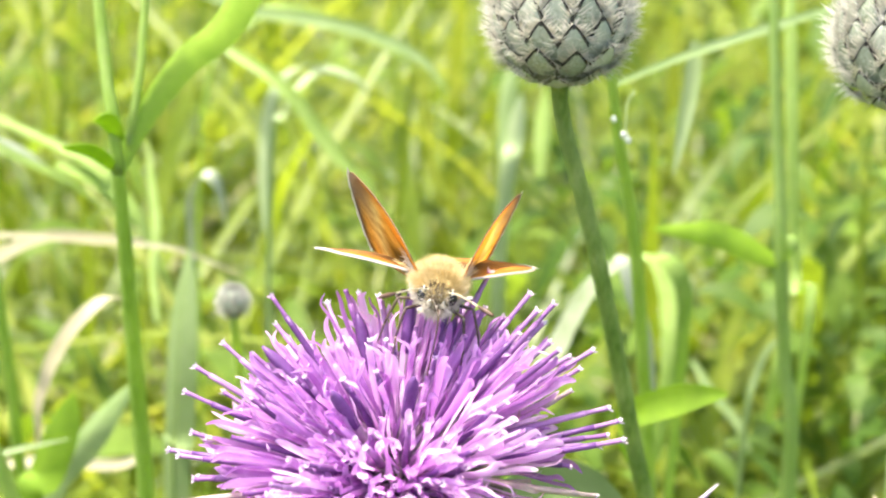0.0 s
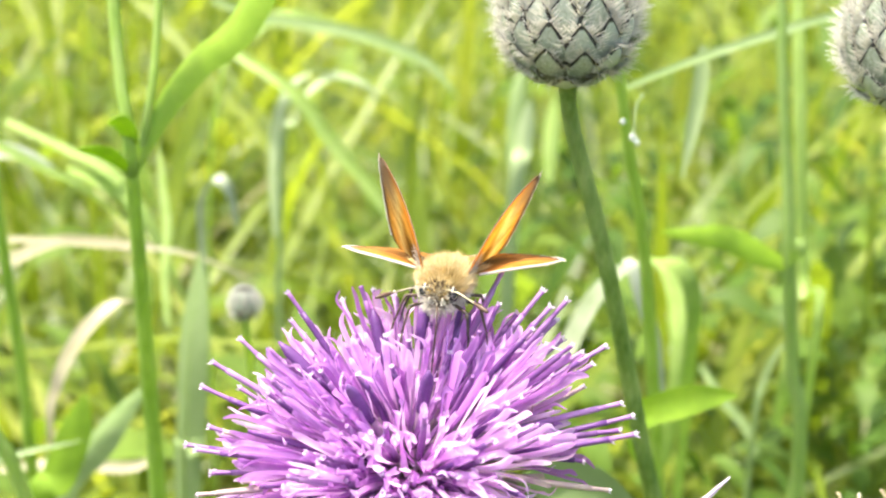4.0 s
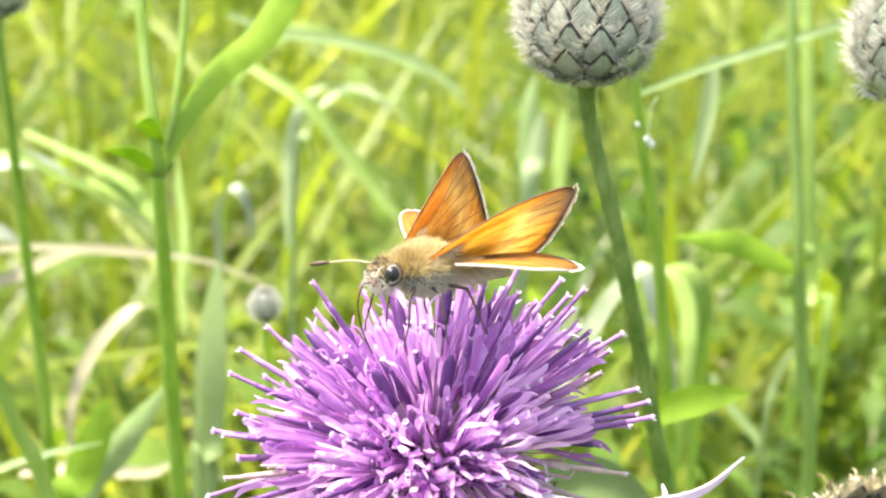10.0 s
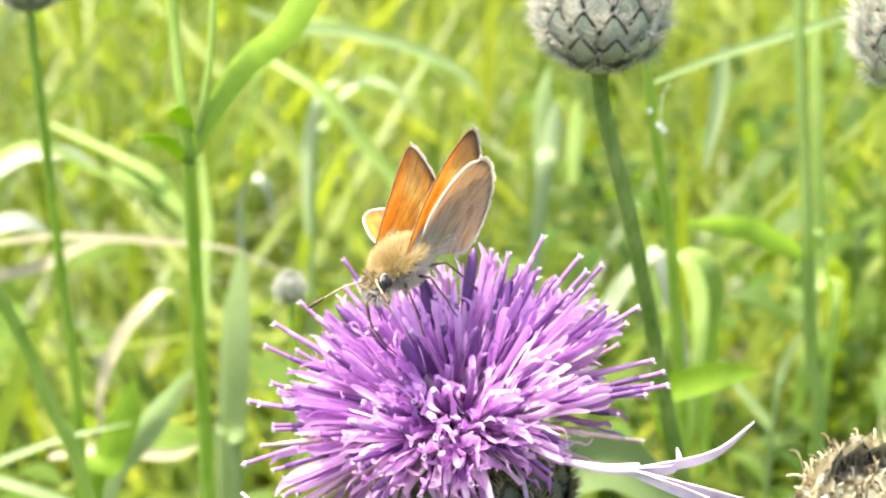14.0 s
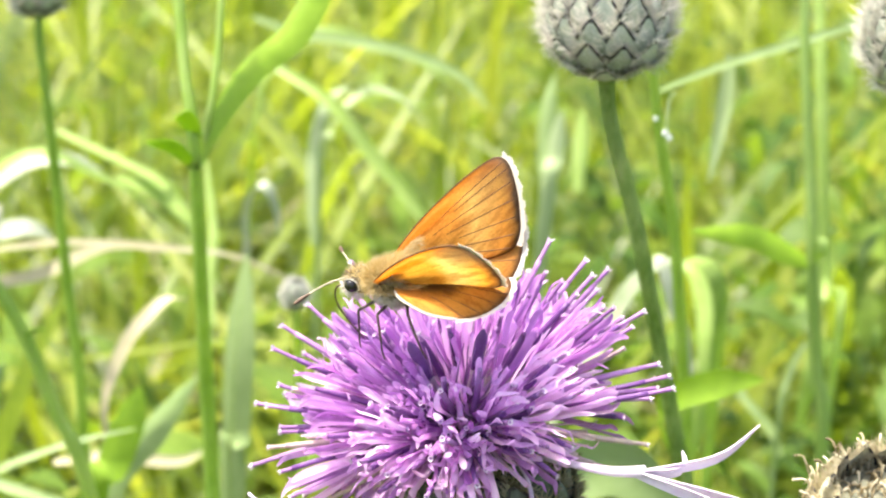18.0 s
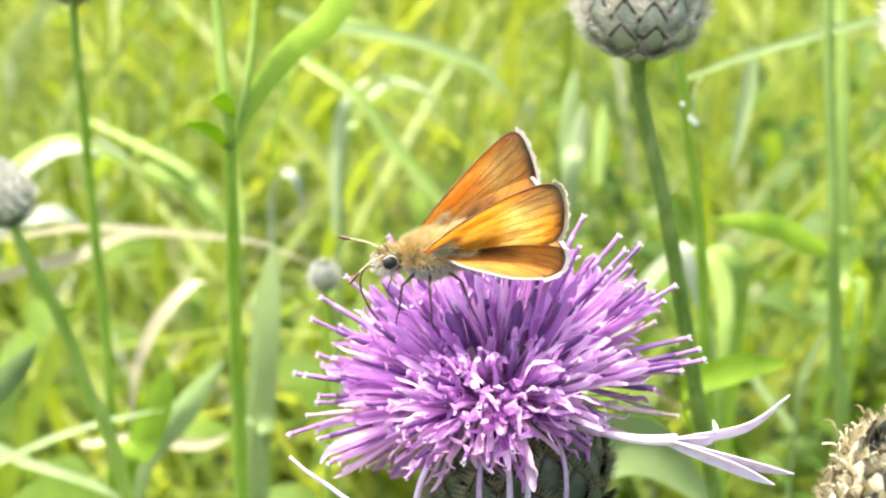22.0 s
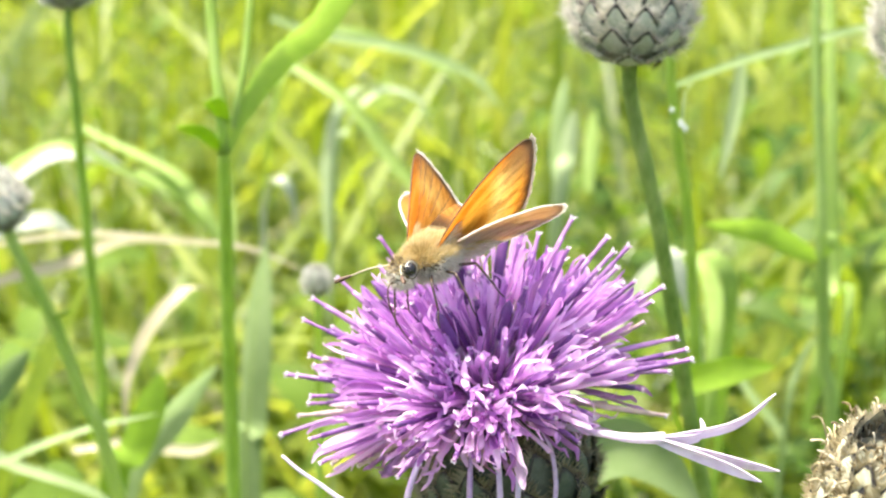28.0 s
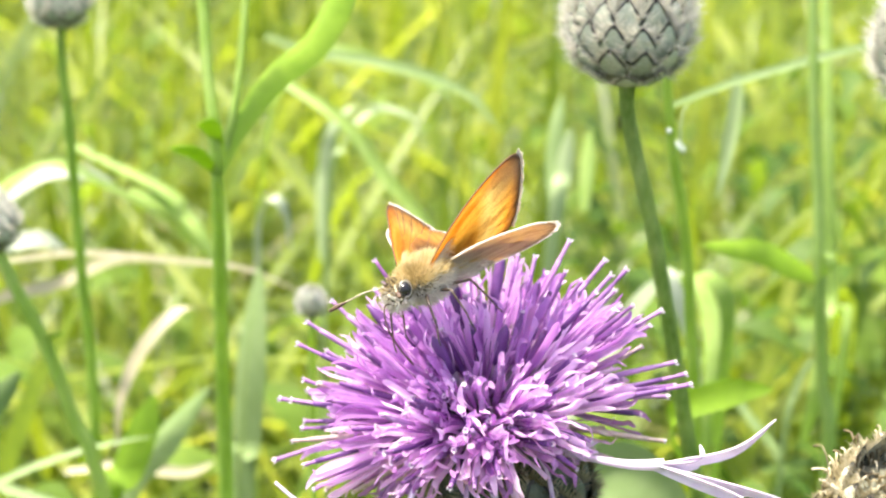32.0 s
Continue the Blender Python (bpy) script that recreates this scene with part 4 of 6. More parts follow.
part("leaf", ribbon(local(R, [(-0.0346, 0.0552, 0.3912), (-0.0321, 0.0585, 0.3966), (-0.0270, 0.0640, 0.4031), (-0.0210, 0.0690, 0.4076), (-0.0165, 0.0762, 0.4160), (-0.0135, 0.079, 0.426)]), lambda t: 0.0013 + 0.0030 * math.sin(min(1, t * 1.5) * math.pi / 2) * (1 if t < 0.7 else max(0.02, (1 - t) / 0.3)), (0.85, 0.0, -0.5), 26, 0.16, wave=0.08), LEAF, left, "long bright green leaf with a wavy edge")
part("leaf", ribbon(local(R, [(-0.0343, 0.0553, 0.3955), (-0.0352, 0.0535, 0.3985), (-0.0365, 0.0525, 0.3993)]), leaf_width(0.0030, 0.55, 0.5), (0.5, -0.5, 0.7), 10, 0.4), LEAF, left)
part("leaf", ribbon(local(R, [(-0.0349, 0.0553, 0.3915), (-0.0370, 0.0522, 0.3950), (-0.0400, 0.0495, 0.3968)]), leaf_width(0.0022, 0.5, 0.5), (0.3, -0.5, 0.9), 10, 0.4), LEAF, left)

R = (-0.10, 0.17, 0.0)
p = plant("seed_head_stem", R, "thin stem carrying a small grey closed knapweed head", "plant", "knapweed buds")
stem(local(R, [(-0.0680, 0.1010, 0.4040), (-0.0682, 0.0998, 0.3991), (-0.0682, 0.1001, 0.3825), (-0.0692, 0.1032, 0.3586), (-0.0699, 0.1062, 0.3311), (-0.0718, 0.1095, 0.3043), (-0.08, 0.13, 0.16), R]), 0.0012, 0.0006, p, STEM_BRIGHT)
h = head_core("bud", egg(0.0040, 0.0085), p, "small grey scaly bud")
h.matrix_basis = axis_pose(Vector((-0.0681, 0.1010, 0.4030)) - Vector(R), (0, 0, 1))
bracts_on(h, egg(0.0040, 0.0085), 5, 11, 0.62, 21)

R = (-0.05, 0.13, 0.0)
p = plant("seed_head_stem", R, "slanting green stem with a small grey closed knapweed head", "plant", "knapweed buds")
stem(local(R, [(-0.0716, 0.0672, 0.3760), (-0.0699, 0.0668, 0.3705), (-0.0659, 0.0668, 0.3604), (-0.0626, 0.0675, 0.3463), (-0.0588, 0.0690, 0.3276), (-0.050, 0.085, 0.22), R]), 0.0013, 0.00075, p, STEM_BRIGHT)
h = head_core("bud", egg(0.0036, 0.0080), p, "small grey scaly bud")
h.matrix_basis = axis_pose(Vector((-0.0715, 0.0672, 0.3752)) - Vector(R), (-0.25, 0, 1))
bracts_on(h, egg(0.0036, 0.0080), 5, 12, 0.58, 22)
fuzz(h, egg(0.0036, 0.0080), 700, 0.0009, 73)
part("leaf", ribbon(local(R, [(-0.0659, 0.0668, 0.3604), (-0.0637, 0.0655, 0.3622), (-0.0620, 0.0650, 0.3625)]), leaf_width(0.0022, 0.5, 0.5), (0.2, -0.8, 0.5), 8, 0.4), LEAF, p)

R = (0.09, 0.17, 0.0)
p = plant("knapweed_plant", R, "tall pale green stem with a narrow side leaf", "plant")
stem(local(R, [(0.0608, 0.111, 0.418), (0.0616, 0.1046, 0.3937), (0.0634, 0.1012, 0.3747), (0.0648, 0.0992, 0.3592), (0.0681, 0.1017, 0.3375), (0.0722, 0.1037, 0.3074), (0.08, 0.13, 0.16), R]), 0.0017, 0.00075, p, STEM_PALE)
part("leaf", ribbon(local(R, [(0.0650, 0.0985, 0.3585), (0.0610, 0.0990, 0.3600), (0.0546, 0.0993, 0.3634), (0.0485, 0.0985, 0.3645), (0.0424, 0.0985, 0.3652)]), leaf_width(0.0044, 0.45, 0.2), (0, 0.42, 0.9), 16, 0.2), LEAF, p)
part("leaf", ribbon(local(R, [(0.0650, 0.0985, 0.3590), (0.0665, 0.0960, 0.3625), (0.0640, 0.0950, 0.3650)]), leaf_width(0.0040, 0.5, 0.5), (0.5, 0.7, 0.4), 10, 0.4), LEAF_PALE, p)

R = (0.065, 0.12, 0.0)
p = plant("knapweed_plant", R, "slender green stem with dew drops and a broad leaf", "plant")
for q, size in (((0.0302, 0.0570, 0.3956), 0.00045), ((0.0291, 0.0592, 0.3970), 0.00035), ((0.0308, 0.0572, 0.3948), 0.0004)):
    drop = bmesh.new()
    bmesh.ops.create_icosphere(drop, subdivisions=2, radius=size)
    for v in drop.verts:
        v.co = Vector((v.co.x, v.co.y, v.co.z * 1.25)) + Vector(q) - Vector(R)
    part("dew_drop", drop, DEW, p, "bright white drop on the stem")
part("tendril", tube(local(R, [(0.0300, 0.0552, 0.3960), (0.0301, 0.0558, 0.3985), (0.0304, 0.0567, 0.4002), (0.0314, 0.0583, 0.4010)]), 0.00014, 16, 6), GRASS_PALE, p, "pale hooked dry tendril")
stem(local(R, [(0.0262, 0.057, 0.418), (0.0295, 0.0600, 0.3967), (0.0335, 0.0635, 0.378), (0.0366, 0.0668, 0.3554), (0.0396, 0.0710, 0.3289), (0.05, 0.09, 0.20), R]), 0.0014, 0.00055, p, STEM_BRIGHT)
part("leaf", ribbon(local(R, [(0.0390, 0.0700, 0.3330), (0.0322, 0.0580, 0.3500), (0.0338, 0.055, 0.3552), (0.0383, 0.055, 0.3570), (0.0423, 0.055, 0.3579), (0.0466, 0.055, 0.3581)]), leaf_width(0.0044, 0.6, 0.2), (-0.1, 0.42, 0.9), 18, 0.2), LEAF, p, "broad green side leaf")

R = (0.10, 0.11, 0.0)
p = plant("knapweed_bud", R, "closed scaly knapweed bud on a ridged stem", "flower bud", "knapweed buds")
stem(local(R, [(0.0553, 0.0295, 0.4100), (0.0563, 0.0312, 0.4060), (0.0590, 0.0341, 0.3974), (0.0642, 0.0383, 0.3728), (0.085, 0.07, 0.2), R]), 0.0018, 0.0011, p, STEM)
h = head_core("bud", egg(0.0060, 0.0142), p, "scaly bud with black-edged bracts")
h.matrix_basis = axis_pose(Vector((0.0553, 0.0292, 0.4085)) - Vector(R), (-0.08, -0.1, 1))
bracts_on(h, egg(0.0060, 0.0142), 7, 14, 0.86, 31)
fuzz(h, egg(0.0060, 0.0142), 1500, 0.0013, 72)

R = (-0.04, 0.12, 0.0)
p = plant("knapweed_bud", R, "small young grey knapweed bud on a thin stem", "flower bud", "knapweed buds")
stem(local(R, [(-0.0243, 0.0735, 0.3622), (-0.0246, 0.0757, 0.3570), (-0.0259, 0.0857, 0.3329), (-0.03, 0.1, 0.2), R]), 0.001, 0.00045, p, STEM_BRIGHT)
h = head_core("bud", egg(0.0019, 0.0040), p, "small grey bud")
h.matrix_basis = axis_pose(Vector((-0.0243, 0.0735, 0.3618)) - Vector(R), (0, 0, 1))
bracts_on(h, egg(0.0019, 0.0040), 4, 9, 0.31, 33)

# spent head low beside the flower
R = (0.06, 0.05, 0.0)
p = plant("old_knapweed_head", R, "brown withered knapweed head with a ragged top", "seed head")
stem(local(R, [(0.0368, -0.0291, 0.3810), (0.0373, -0.0276, 0.3675), (0.048, 0.005, 0.2), R]), 0.0018, 0.0012, p, STEM)
h = head_core("head", egg(0.0068, 0.0135, 0.75), p, "dark brown scaly head")
h.matrix_basis = axis_pose(Vector((0.0362, -0.0291, 0.3778)) - Vector(R), (-0.08, -0.22, 1))
bracts_on(h, egg(0.0068, 0.0135, 0.75), 7, 16, 0.88, 35, kinds=OLD_BRACTS)
rng = random.Random(5)
bm = bmesh.new()
for i in range(520):
    a, r = rng.uniform(0, math.tau), 0.0072 * math.sqrt(rng.random())
    b = Vector((r * math.cos(a), r * math.sin(a), 0.0118))
    out = Vector((math.cos(a), math.sin(a), 0)) * (0.15 + 45 * r)
    way = Vector((rng.uniform(-1, 1), rng.uniform(-1, 1), rng.uniform(-0.3, 0.6))) * 0.0008
    rise = rng.uniform(0.0014, 0.0030)
    line = [b, b + Vector((0, 0, rise * 0.6)) + out * 0.0005, b + Vector((0, 0, rise)) + out * 0.0011 + way * 0.6, b + Vector((0, 0, rise * rng.uniform(0.5, 1.1))) + out * 0.0018 + way * 1.4]
    tube(line, rng.uniform(0.00007, 0.00013), 6, 4, bm=bm)
part("tuft", bm, OLD_TUFT, h, "tangled dry brown florets")

# ---- single blades and leaves that stand out of the grass ----
def blade(pts, wide, side, label, mat, fold=0.3, peak=0.4, name="tall_grass"):
    ob = new(name, mesh_of(name, ribbon(pts, leaf_width(wide, peak, 0.5), side, 26, fold), mat))
    return tagged(ob, label, "grass", "single tall grasses")


upright = thing("upright_leaf", pose(-0.055, 0.13, 0), "broad upright grey-green leaf standing among the stems", "leaf")
up_line = local((-0.055, 0.13, 0), [(-0.055, 0.112, 0.0), (-0.050, 0.1155, 0.15), (-0.0456, 0.1192, 0.295), (-0.0441, 0.1200, 0.3134), (-0.0422, 0.1215, 0.3331), (-0.0400, 0.1272, 0.3500)])
part("blade", ribbon(up_line, leaf_width(0.0084, 0.75, 0.5), (0.75, -0.6, 0), 26, 0.25), LEAF_GREY, upright, "grey-green leaf blade")
part("midrib", tube(up_line, lambda t: 0.0005 * (1.05 - t), 26, 6), STEM_PALE, upright, "pale midrib")
blade([(-0.06, 0.24, 0.0), (-0.058, 0.225, 0.22), (-0.0500, 0.2147, 0.345), (-0.0357, 0.2147, 0.3724), (-0.0205, 0.2211, 0.3706), (-0.0063, 0.2254, 0.3639), (0.0045, 0.2296, 0.3540)], 0.0045, (0, 0.8, 0.5), "pale shining grass blade arching over", LEAF_PALE)
blade([(-0.03, 0.21, 0.0), (-0.034, 0.196, 0.25), (-0.0310, 0.1942, 0.3392), (-0.0281, 0.1999, 0.3533), (-0.0202, 0.2099, 0.3606), (-0.0110, 0.2091, 0.3586), (-0.0085, 0.2085, 0.3540)], 0.0034, (0.3, 0.8, 0.4), "pale grass blade bent over at its top", GRASS_PALE)
blade([(-0.118, 0.145, 0.326), (-0.1009, 0.15, 0.333), (-0.0899, 0.155, 0.3342), (-0.0783, 0.16, 0.3382), (-0.0694, 0.165, 0.3368), (-0.0526, 0.17, 0.3327)], 0.0030, (0, 0.6, 0.8), "dry straw-coloured blade lying across the grass", STRAW, fold=0.12, name="dry_grass")
blade([(-0.118, 0.14, 0.341), (-0.0914, 0.14, 0.3462), (-0.0772, 0.14, 0.3474), (-0.0622, 0.14, 0.3461), (-0.0449, 0.14, 0.3441), (-0.03, 0.14, 0.337)], 0.0013, (0, 0.5, 0.85), "dry straw-coloured blade lying across the grass", STRAW, fold=0.12, name="dry_grass")
blade([(0.053, 0.13, 0.1), (0.0522, 0.114, 0.30), (0.0517, 0.11, 0.3286), (0.0514, 0.1085, 0.3382), (0.0512, 0.1075, 0.3463), (0.0497, 0.107, 0.3526), (0.0467, 0.1075, 0.3556), (0.0436, 0.109, 0.3552), (0.0412, 0.111, 0.351)], 0.0040, (0.75, 0.6, 0.1), "broad bright green blade bent over", LEAF_PALE, fold=0.1, peak=0.6)
blade([(0.004, 0.10, 0.30), (0.0205, 0.10, 0.330), (0.028, 0.10, 0.3431), (0.0298, 0.10, 0.3476), (0.0326, 0.10, 0.3531), (0.0364, 0.10, 0.3574), (0.0405, 0.10, 0.3592)], 0.0046, (-0.3, 0.8, 0.5), "blade slanting up behind the flower, its sheen painted pale", GRASS_PAINTED_SHEEN, fold=0.1)
blade([(0.0358, 0.092, 0.3630), (0.0366, 0.09, 0.3621), (0.0384, 0.089, 0.3564), (0.0407, 0.089, 0.35), (0.042, 0.09, 0.3446), (0.044, 0.092, 0.333)], 0.0026, (0.8, 0.5, 0.25), "pale blade hanging between two stems", GRASS_PAINTED_SHEEN, fold=0.1)

# arching blades, dry leaves and broad leaves that stand out on both sides
blade([(-0.12, 0.16, 0.0), (-0.116, 0.145, 0.22), (-0.108, 0.1395, 0.3457), (-0.1009, 0.1433, 0.3551), (-0.0938, 0.1457, 0.3613), (-0.0842, 0.1471, 0.3646), (-0.0763, 0.1519, 0.3587), (-0.0678, 0.1562, 0.3515), (-0.0588, 0.1649, 0.3376)], 0.0030, (0.1, 0.85, 0.5), "long pale green blade arching over", LEAF_PALE)
blade([(-0.0497, 0.112, 0.3464), (-0.0523, 0.11, 0.3474), (-0.0544, 0.108, 0.3467), (-0.0576, 0.106, 0.344), (-0.0606, 0.104, 0.3398), (-0.0627, 0.102, 0.335), (-0.064, 0.1, 0.3296), (-0.0645, 0.099, 0.315)], 0.0027, (0.9, -0.1, -0.1), "whitish dried leaf curled over", STRAW, fold=0.15, peak=0.5, name="dry_leaf")
blade([(-0.070, 0.090, 0.25), (-0.0644, 0.0858, 0.3156), (-0.0603, 0.0892, 0.3243), (-0.0572, 0.0923, 0.3320), (-0.0555, 0.0944, 0.3372)], 0.0060, (0.9, 0.0, -0.4), "short broad bright green leaf", LEAF, peak=0.6, fold=0.12, name="herb_leaf")
blade([(-0.072, 0.095, 0.27), (-0.0648, 0.0979, 0.3106), (-0.0562, 0.1028, 0.3228), (-0.0486, 0.1127, 0.3300)], 0.0055, (0.5, -0.5, -0.6), "short broad green leaf", LEAF_GREY, peak=0.6, name="herb_leaf")
blade([(-0.14, 0.09, 0.325), (-0.0938, 0.0889, 0.3243), (-0.0814, 0.0877, 0.3209), (-0.0649, 0.0856, 0.3152), (-0.05, 0.085, 0.30)], 0.0022, (0, 0.8, 0.6), "pale grass stalk leaning across", GRASS_PALE, name="tall_grass")
under = thing("broad_leaf", pose(0.012, 0.040, 0.0), "broad grey-green leaf below the flower", "leaf")
under_line = local((0.012, 0.040, 0.0), [(0.012, 0.040, 0.335), (0.0154, 0.0379, 0.3500), (0.0209, 0.0383, 0.3539), (0.0265, 0.0374, 0.3517), (0.0330, 0.0360, 0.3450)])
part("blade", ribbon(under_line, leaf_width(0.0085, 0.5, 0.5), (0.0, 0.30, 0.95), 26, 0.3), LEAF_GREY, under, "grey-green leaf blade")
part("midrib", tube(under_line, lambda t: 0.0004 * (1.05 - t), 26, 6), STEM_PALE, under, "pale midrib")
part("stalk", tube(local((0.012, 0.040, 0.0), [(0.012, 0.040, 0.337), (0.010, 0.041, 0.30), (0.009, 0.042, 0.15), (0.012, 0.040, 0.0)]), 0.0008, 20, 8), STEM_BRIGHT, under, "green leaf stalk")
blade([(0.0342, 0.0940, 0.3913), (0.0459, 0.1020, 0.3934), (0.0618, 0.1160, 0.3941), (0.0786, 0.1300, 0.3947), (0.1022, 0.1500, 0.3948)], 0.0017, (-0.5, 0.66, 0.8), "long pale blade leaning across the grass", GRASS_PALE, peak=0.5)
blade([(0.0523, 0.1232, 0.3905), (0.0518, 0.1208, 0.3841), (0.0502, 0.1177, 0.3763), (0.0485, 0.1146, 0.3684)], 0.0030, (1, 0.1, 0), "pale bluish-green blade hanging down", GRASS_PALE, peak=0.4)
blade([(0.078, 0.16, 0.05), (0.0783, 0.1231, 0.3178), (0.0759, 0.1256, 0.342), (0.0734, 0.1318, 0.3757), (0.0729, 0.1424, 0.4026), (0.0725, 0.15, 0.42)], 0.0024, (1, 0.0, 0), "upright yellow-green blade beside a pale stem", LEAF_PALE, peak=0.6)
blade([(-0.10, 0.081, 0.318), (-0.0834, 0.0822, 0.3247), (-0.0754, 0.0835, 0.328), (-0.0649, 0.0849, 0.3313), (-0.055, 0.088, 0.332)], 0.0016, (0, 0.8, 0.6), "pale grass stalk leaning across", GRASS_PALE, name="tall_grass")
blade([(0.020, 0.17, 0.05), (0.0205, 0.158, 0.30), (0.0221, 0.1566, 0.3504), (0.0239, 0.1602, 0.3597), (0.0254, 0.1635, 0.3690)], 0.0038, (1, 0.1, 0), "upright pale shining blade", GRASS_PALE, peak=0.8)
blade([(-0.045, 0.20, 0.372), (-0.0273, 0.1893, 0.3633), (-0.0177, 0.1850, 0.3519), (-0.0054, 0.1794, 0.3374), (0.01, 0.175, 0.31)], 0.0034, (0.7, 0.2, 0.7), "yellow-green blade slanting down", LEAF_PALE, peak=0.5)
blade([(-0.09, 0.178, 0.36), (-0.0667, 0.1701, 0.3509), (-0.0627, 0.1682, 0.3460), (-0.0575, 0.1658, 0.3400), (-0.05, 0.163, 0.32)], 0.0034, (0.5, 0.8, 0.4), "pale green slanting blade", LEAF_PALE, peak=0.5)
blade([(-0.10, 0.085, 0.30), (-0.0918, 0.0901, 0.3271), (-0.0866, 0.0924, 0.3329), (-0.0825, 0.0943, 0.3377), (-0.0800, 0.0957, 0.3411)], 0.0045, (0.8, 0.2, -0.5), "grey-green leaf leaning out of the grass", LEAF_GREY, peak=0.6, name="herb_leaf")
blade([(0.064, 0.108, 0.29), (0.0650, 0.1114, 0.3208), (0.0669, 0.1143, 0.3280), (0.0695, 0.1164, 0.3332), (0.0717, 0.1170, 0.3348)], 0.0014, (0.8, -0.3, -0.4), "grey-green blade with a pale edge", LEAF_GREY, peak=0.5)

# more single blades between the stems
blade([(-0.0489, 0.2200, 0.3774), (-0.0355, 0.2150, 0.3741), (-0.0209, 0.2100, 0.3731), (-0.0067, 0.2050, 0.3706), (0.0044, 0.2000, 0.3662), (0.0113, 0.1950, 0.3590)], 0.0032, (0.2, 0.5, 0.8), "pale grey-green blade arching over the grass", LEAF_GREY, peak=0.5)
blade([(-0.0339, 0.2000, 0.3230), (-0.0343, 0.2050, 0.3336), (-0.0340, 0.2100, 0.3442), (-0.0319, 0.2150, 0.3534), (-0.0269, 0.2200, 0.3588), (-0.0190, 0.2250, 0.3583)], 0.0034, (0.9, 0.2, 0.2), "pale bluish blade bent over at its top", GRASS_PALE, peak=0.5)
# the next three carry their sky sheen as whitish colour
blade([(-0.112, 0.148, 0.344), (-0.1006, 0.15, 0.3531), (-0.0936, 0.1525, 0.3579), (-0.0893, 0.155, 0.3602), (-0.084, 0.1575, 0.36), (-0.0788, 0.16, 0.3573), (-0.0745, 0.162, 0.353)], 0.0044, (0, 0.85, 0.5), "grass blade arching over, its sheen painted whitish", GRASS_PAINTED_SHEEN, fold=0.1, peak=0.5)
blade([(-0.118, 0.148, 0.334), (-0.1019, 0.15, 0.3435), (-0.0967, 0.1533, 0.3448), (-0.0917, 0.1567, 0.3442), (-0.0883, 0.16, 0.3406)], 0.0048, (0, 0.85, 0.5), "grass blade arching over, its sheen painted whitish", GRASS_PAINTED_SHEEN, fold=0.1, peak=0.6)
blade([(-0.0436, 0.15, 0.325), (-0.0433, 0.15, 0.3459), (-0.0428, 0.15, 0.351), (-0.0409, 0.15, 0.3554), (-0.0385, 0.15, 0.3558), (-0.037, 0.15, 0.3523), (-0.0362, 0.15, 0.3446)], 0.0034, (0.45, 0.85, 0.2), "blade folded over at its top, its sheen painted whitish", GRASS_PAINTED_SHEEN, fold=0.1, peak=0.6)
blade([(-0.0752, 0.1700, 0.3514), (-0.0664, 0.1700, 0.3473), (-0.0607, 0.1720, 0.3403), (-0.0571, 0.1750, 0.3313)], 0.0046, (0.5, 0.8, 0.4), "broad yellow-green blade slanting down", LEAF_PALE, peak=0.5)
blade([(0.0237, 0.1800, 0.3437), (0.0238, 0.1850, 0.3520), (0.0246, 0.1900, 0.3618), (0.0261, 0.1950, 0.3688)], 0.0042, (1, 0.1, 0), "upright pale shining blade", GRASS_PALE, peak=0.5)
blade([(0.0333, 0.2000, 0.3368), (0.0341, 0.2050, 0.3472), (0.0350, 0.2100, 0.3562)], 0.004, (1, 0.1, 0), "upright bright green blade", LEAF_PALE, peak=0.5)
blade([(-0.0500, 0.1400, 0.3280), (-0.0509, 0.1450, 0.3365), (-0.0505, 0.1500, 0.3451), (-0.0517, 0.1550, 0.3537), (-0.0529, 0.1600, 0.3612)], 0.002, (1, 0.1, 0), "thin yellow-green stalk", LEAF_PALE, peak=0.5)
blade([(-0.0812, 0.1200, 0.3063), (-0.0700, 0.1200, 0.3076), (-0.0577, 0.1250, 0.3034), (-0.0519, 0.1300, 0.3032)], 0.0026, (0, 0.8, 0.6), "straw-coloured blade lying low in the grass", STRAW, peak=0.5, name="dry_grass")
blade([(0.0501, 0.1200, 0.3062), (0.0522, 0.1220, 0.3183), (0.0531, 0.1250, 0.3297), (0.0530, 0.1300, 0.3376), (0.0502, 0.1350, 0.3437), (0.0452, 0.1400, 0.3424)], 0.0046, (0.9, 0.3, 0.1), "broad yellow-green blade bent over", LEAF_PALE, peak=0.5)
blade([(0.0746, 0.1300, 0.3086), (0.0763, 0.1300, 0.3221), (0.0776, 0.1350, 0.3302)], 0.0034, (1, 0.2, 0), "pale green blade beside the stem", LEAF_PALE, peak=0.5)
blade([(0.0673, 0.1700, 0.3022), (0.0708, 0.1650, 0.2971), (0.0763, 0.1600, 0.2914), (0.0790, 0.1550, 0.2858)], 0.0022, (0.6, 0.3, 0.6), "green blade slanting down", LEAF_GREY, peak=0.5)


# ---- the skipper butterfly: x ahead, y to its left, z up, round the middle of its thorax ----
butterfly = thing("butterfly", pose(0, 0, 0.4), "small orange skipper butterfly feeding on the purple flower", "butterfly")
MM = 0.001


def ball(rx, ry, rz, seg=24, rings=14, bm=None):
    bm = bm or bmesh.new()
    made = bmesh.ops.create_uvsphere(bm, u_segments=seg, v_segments=rings, radius=1)
    for v in made["verts"]:
        v.co = Vector((v.co.x * rx, v.co.y * ry, v.co.z * rz))
    return bm


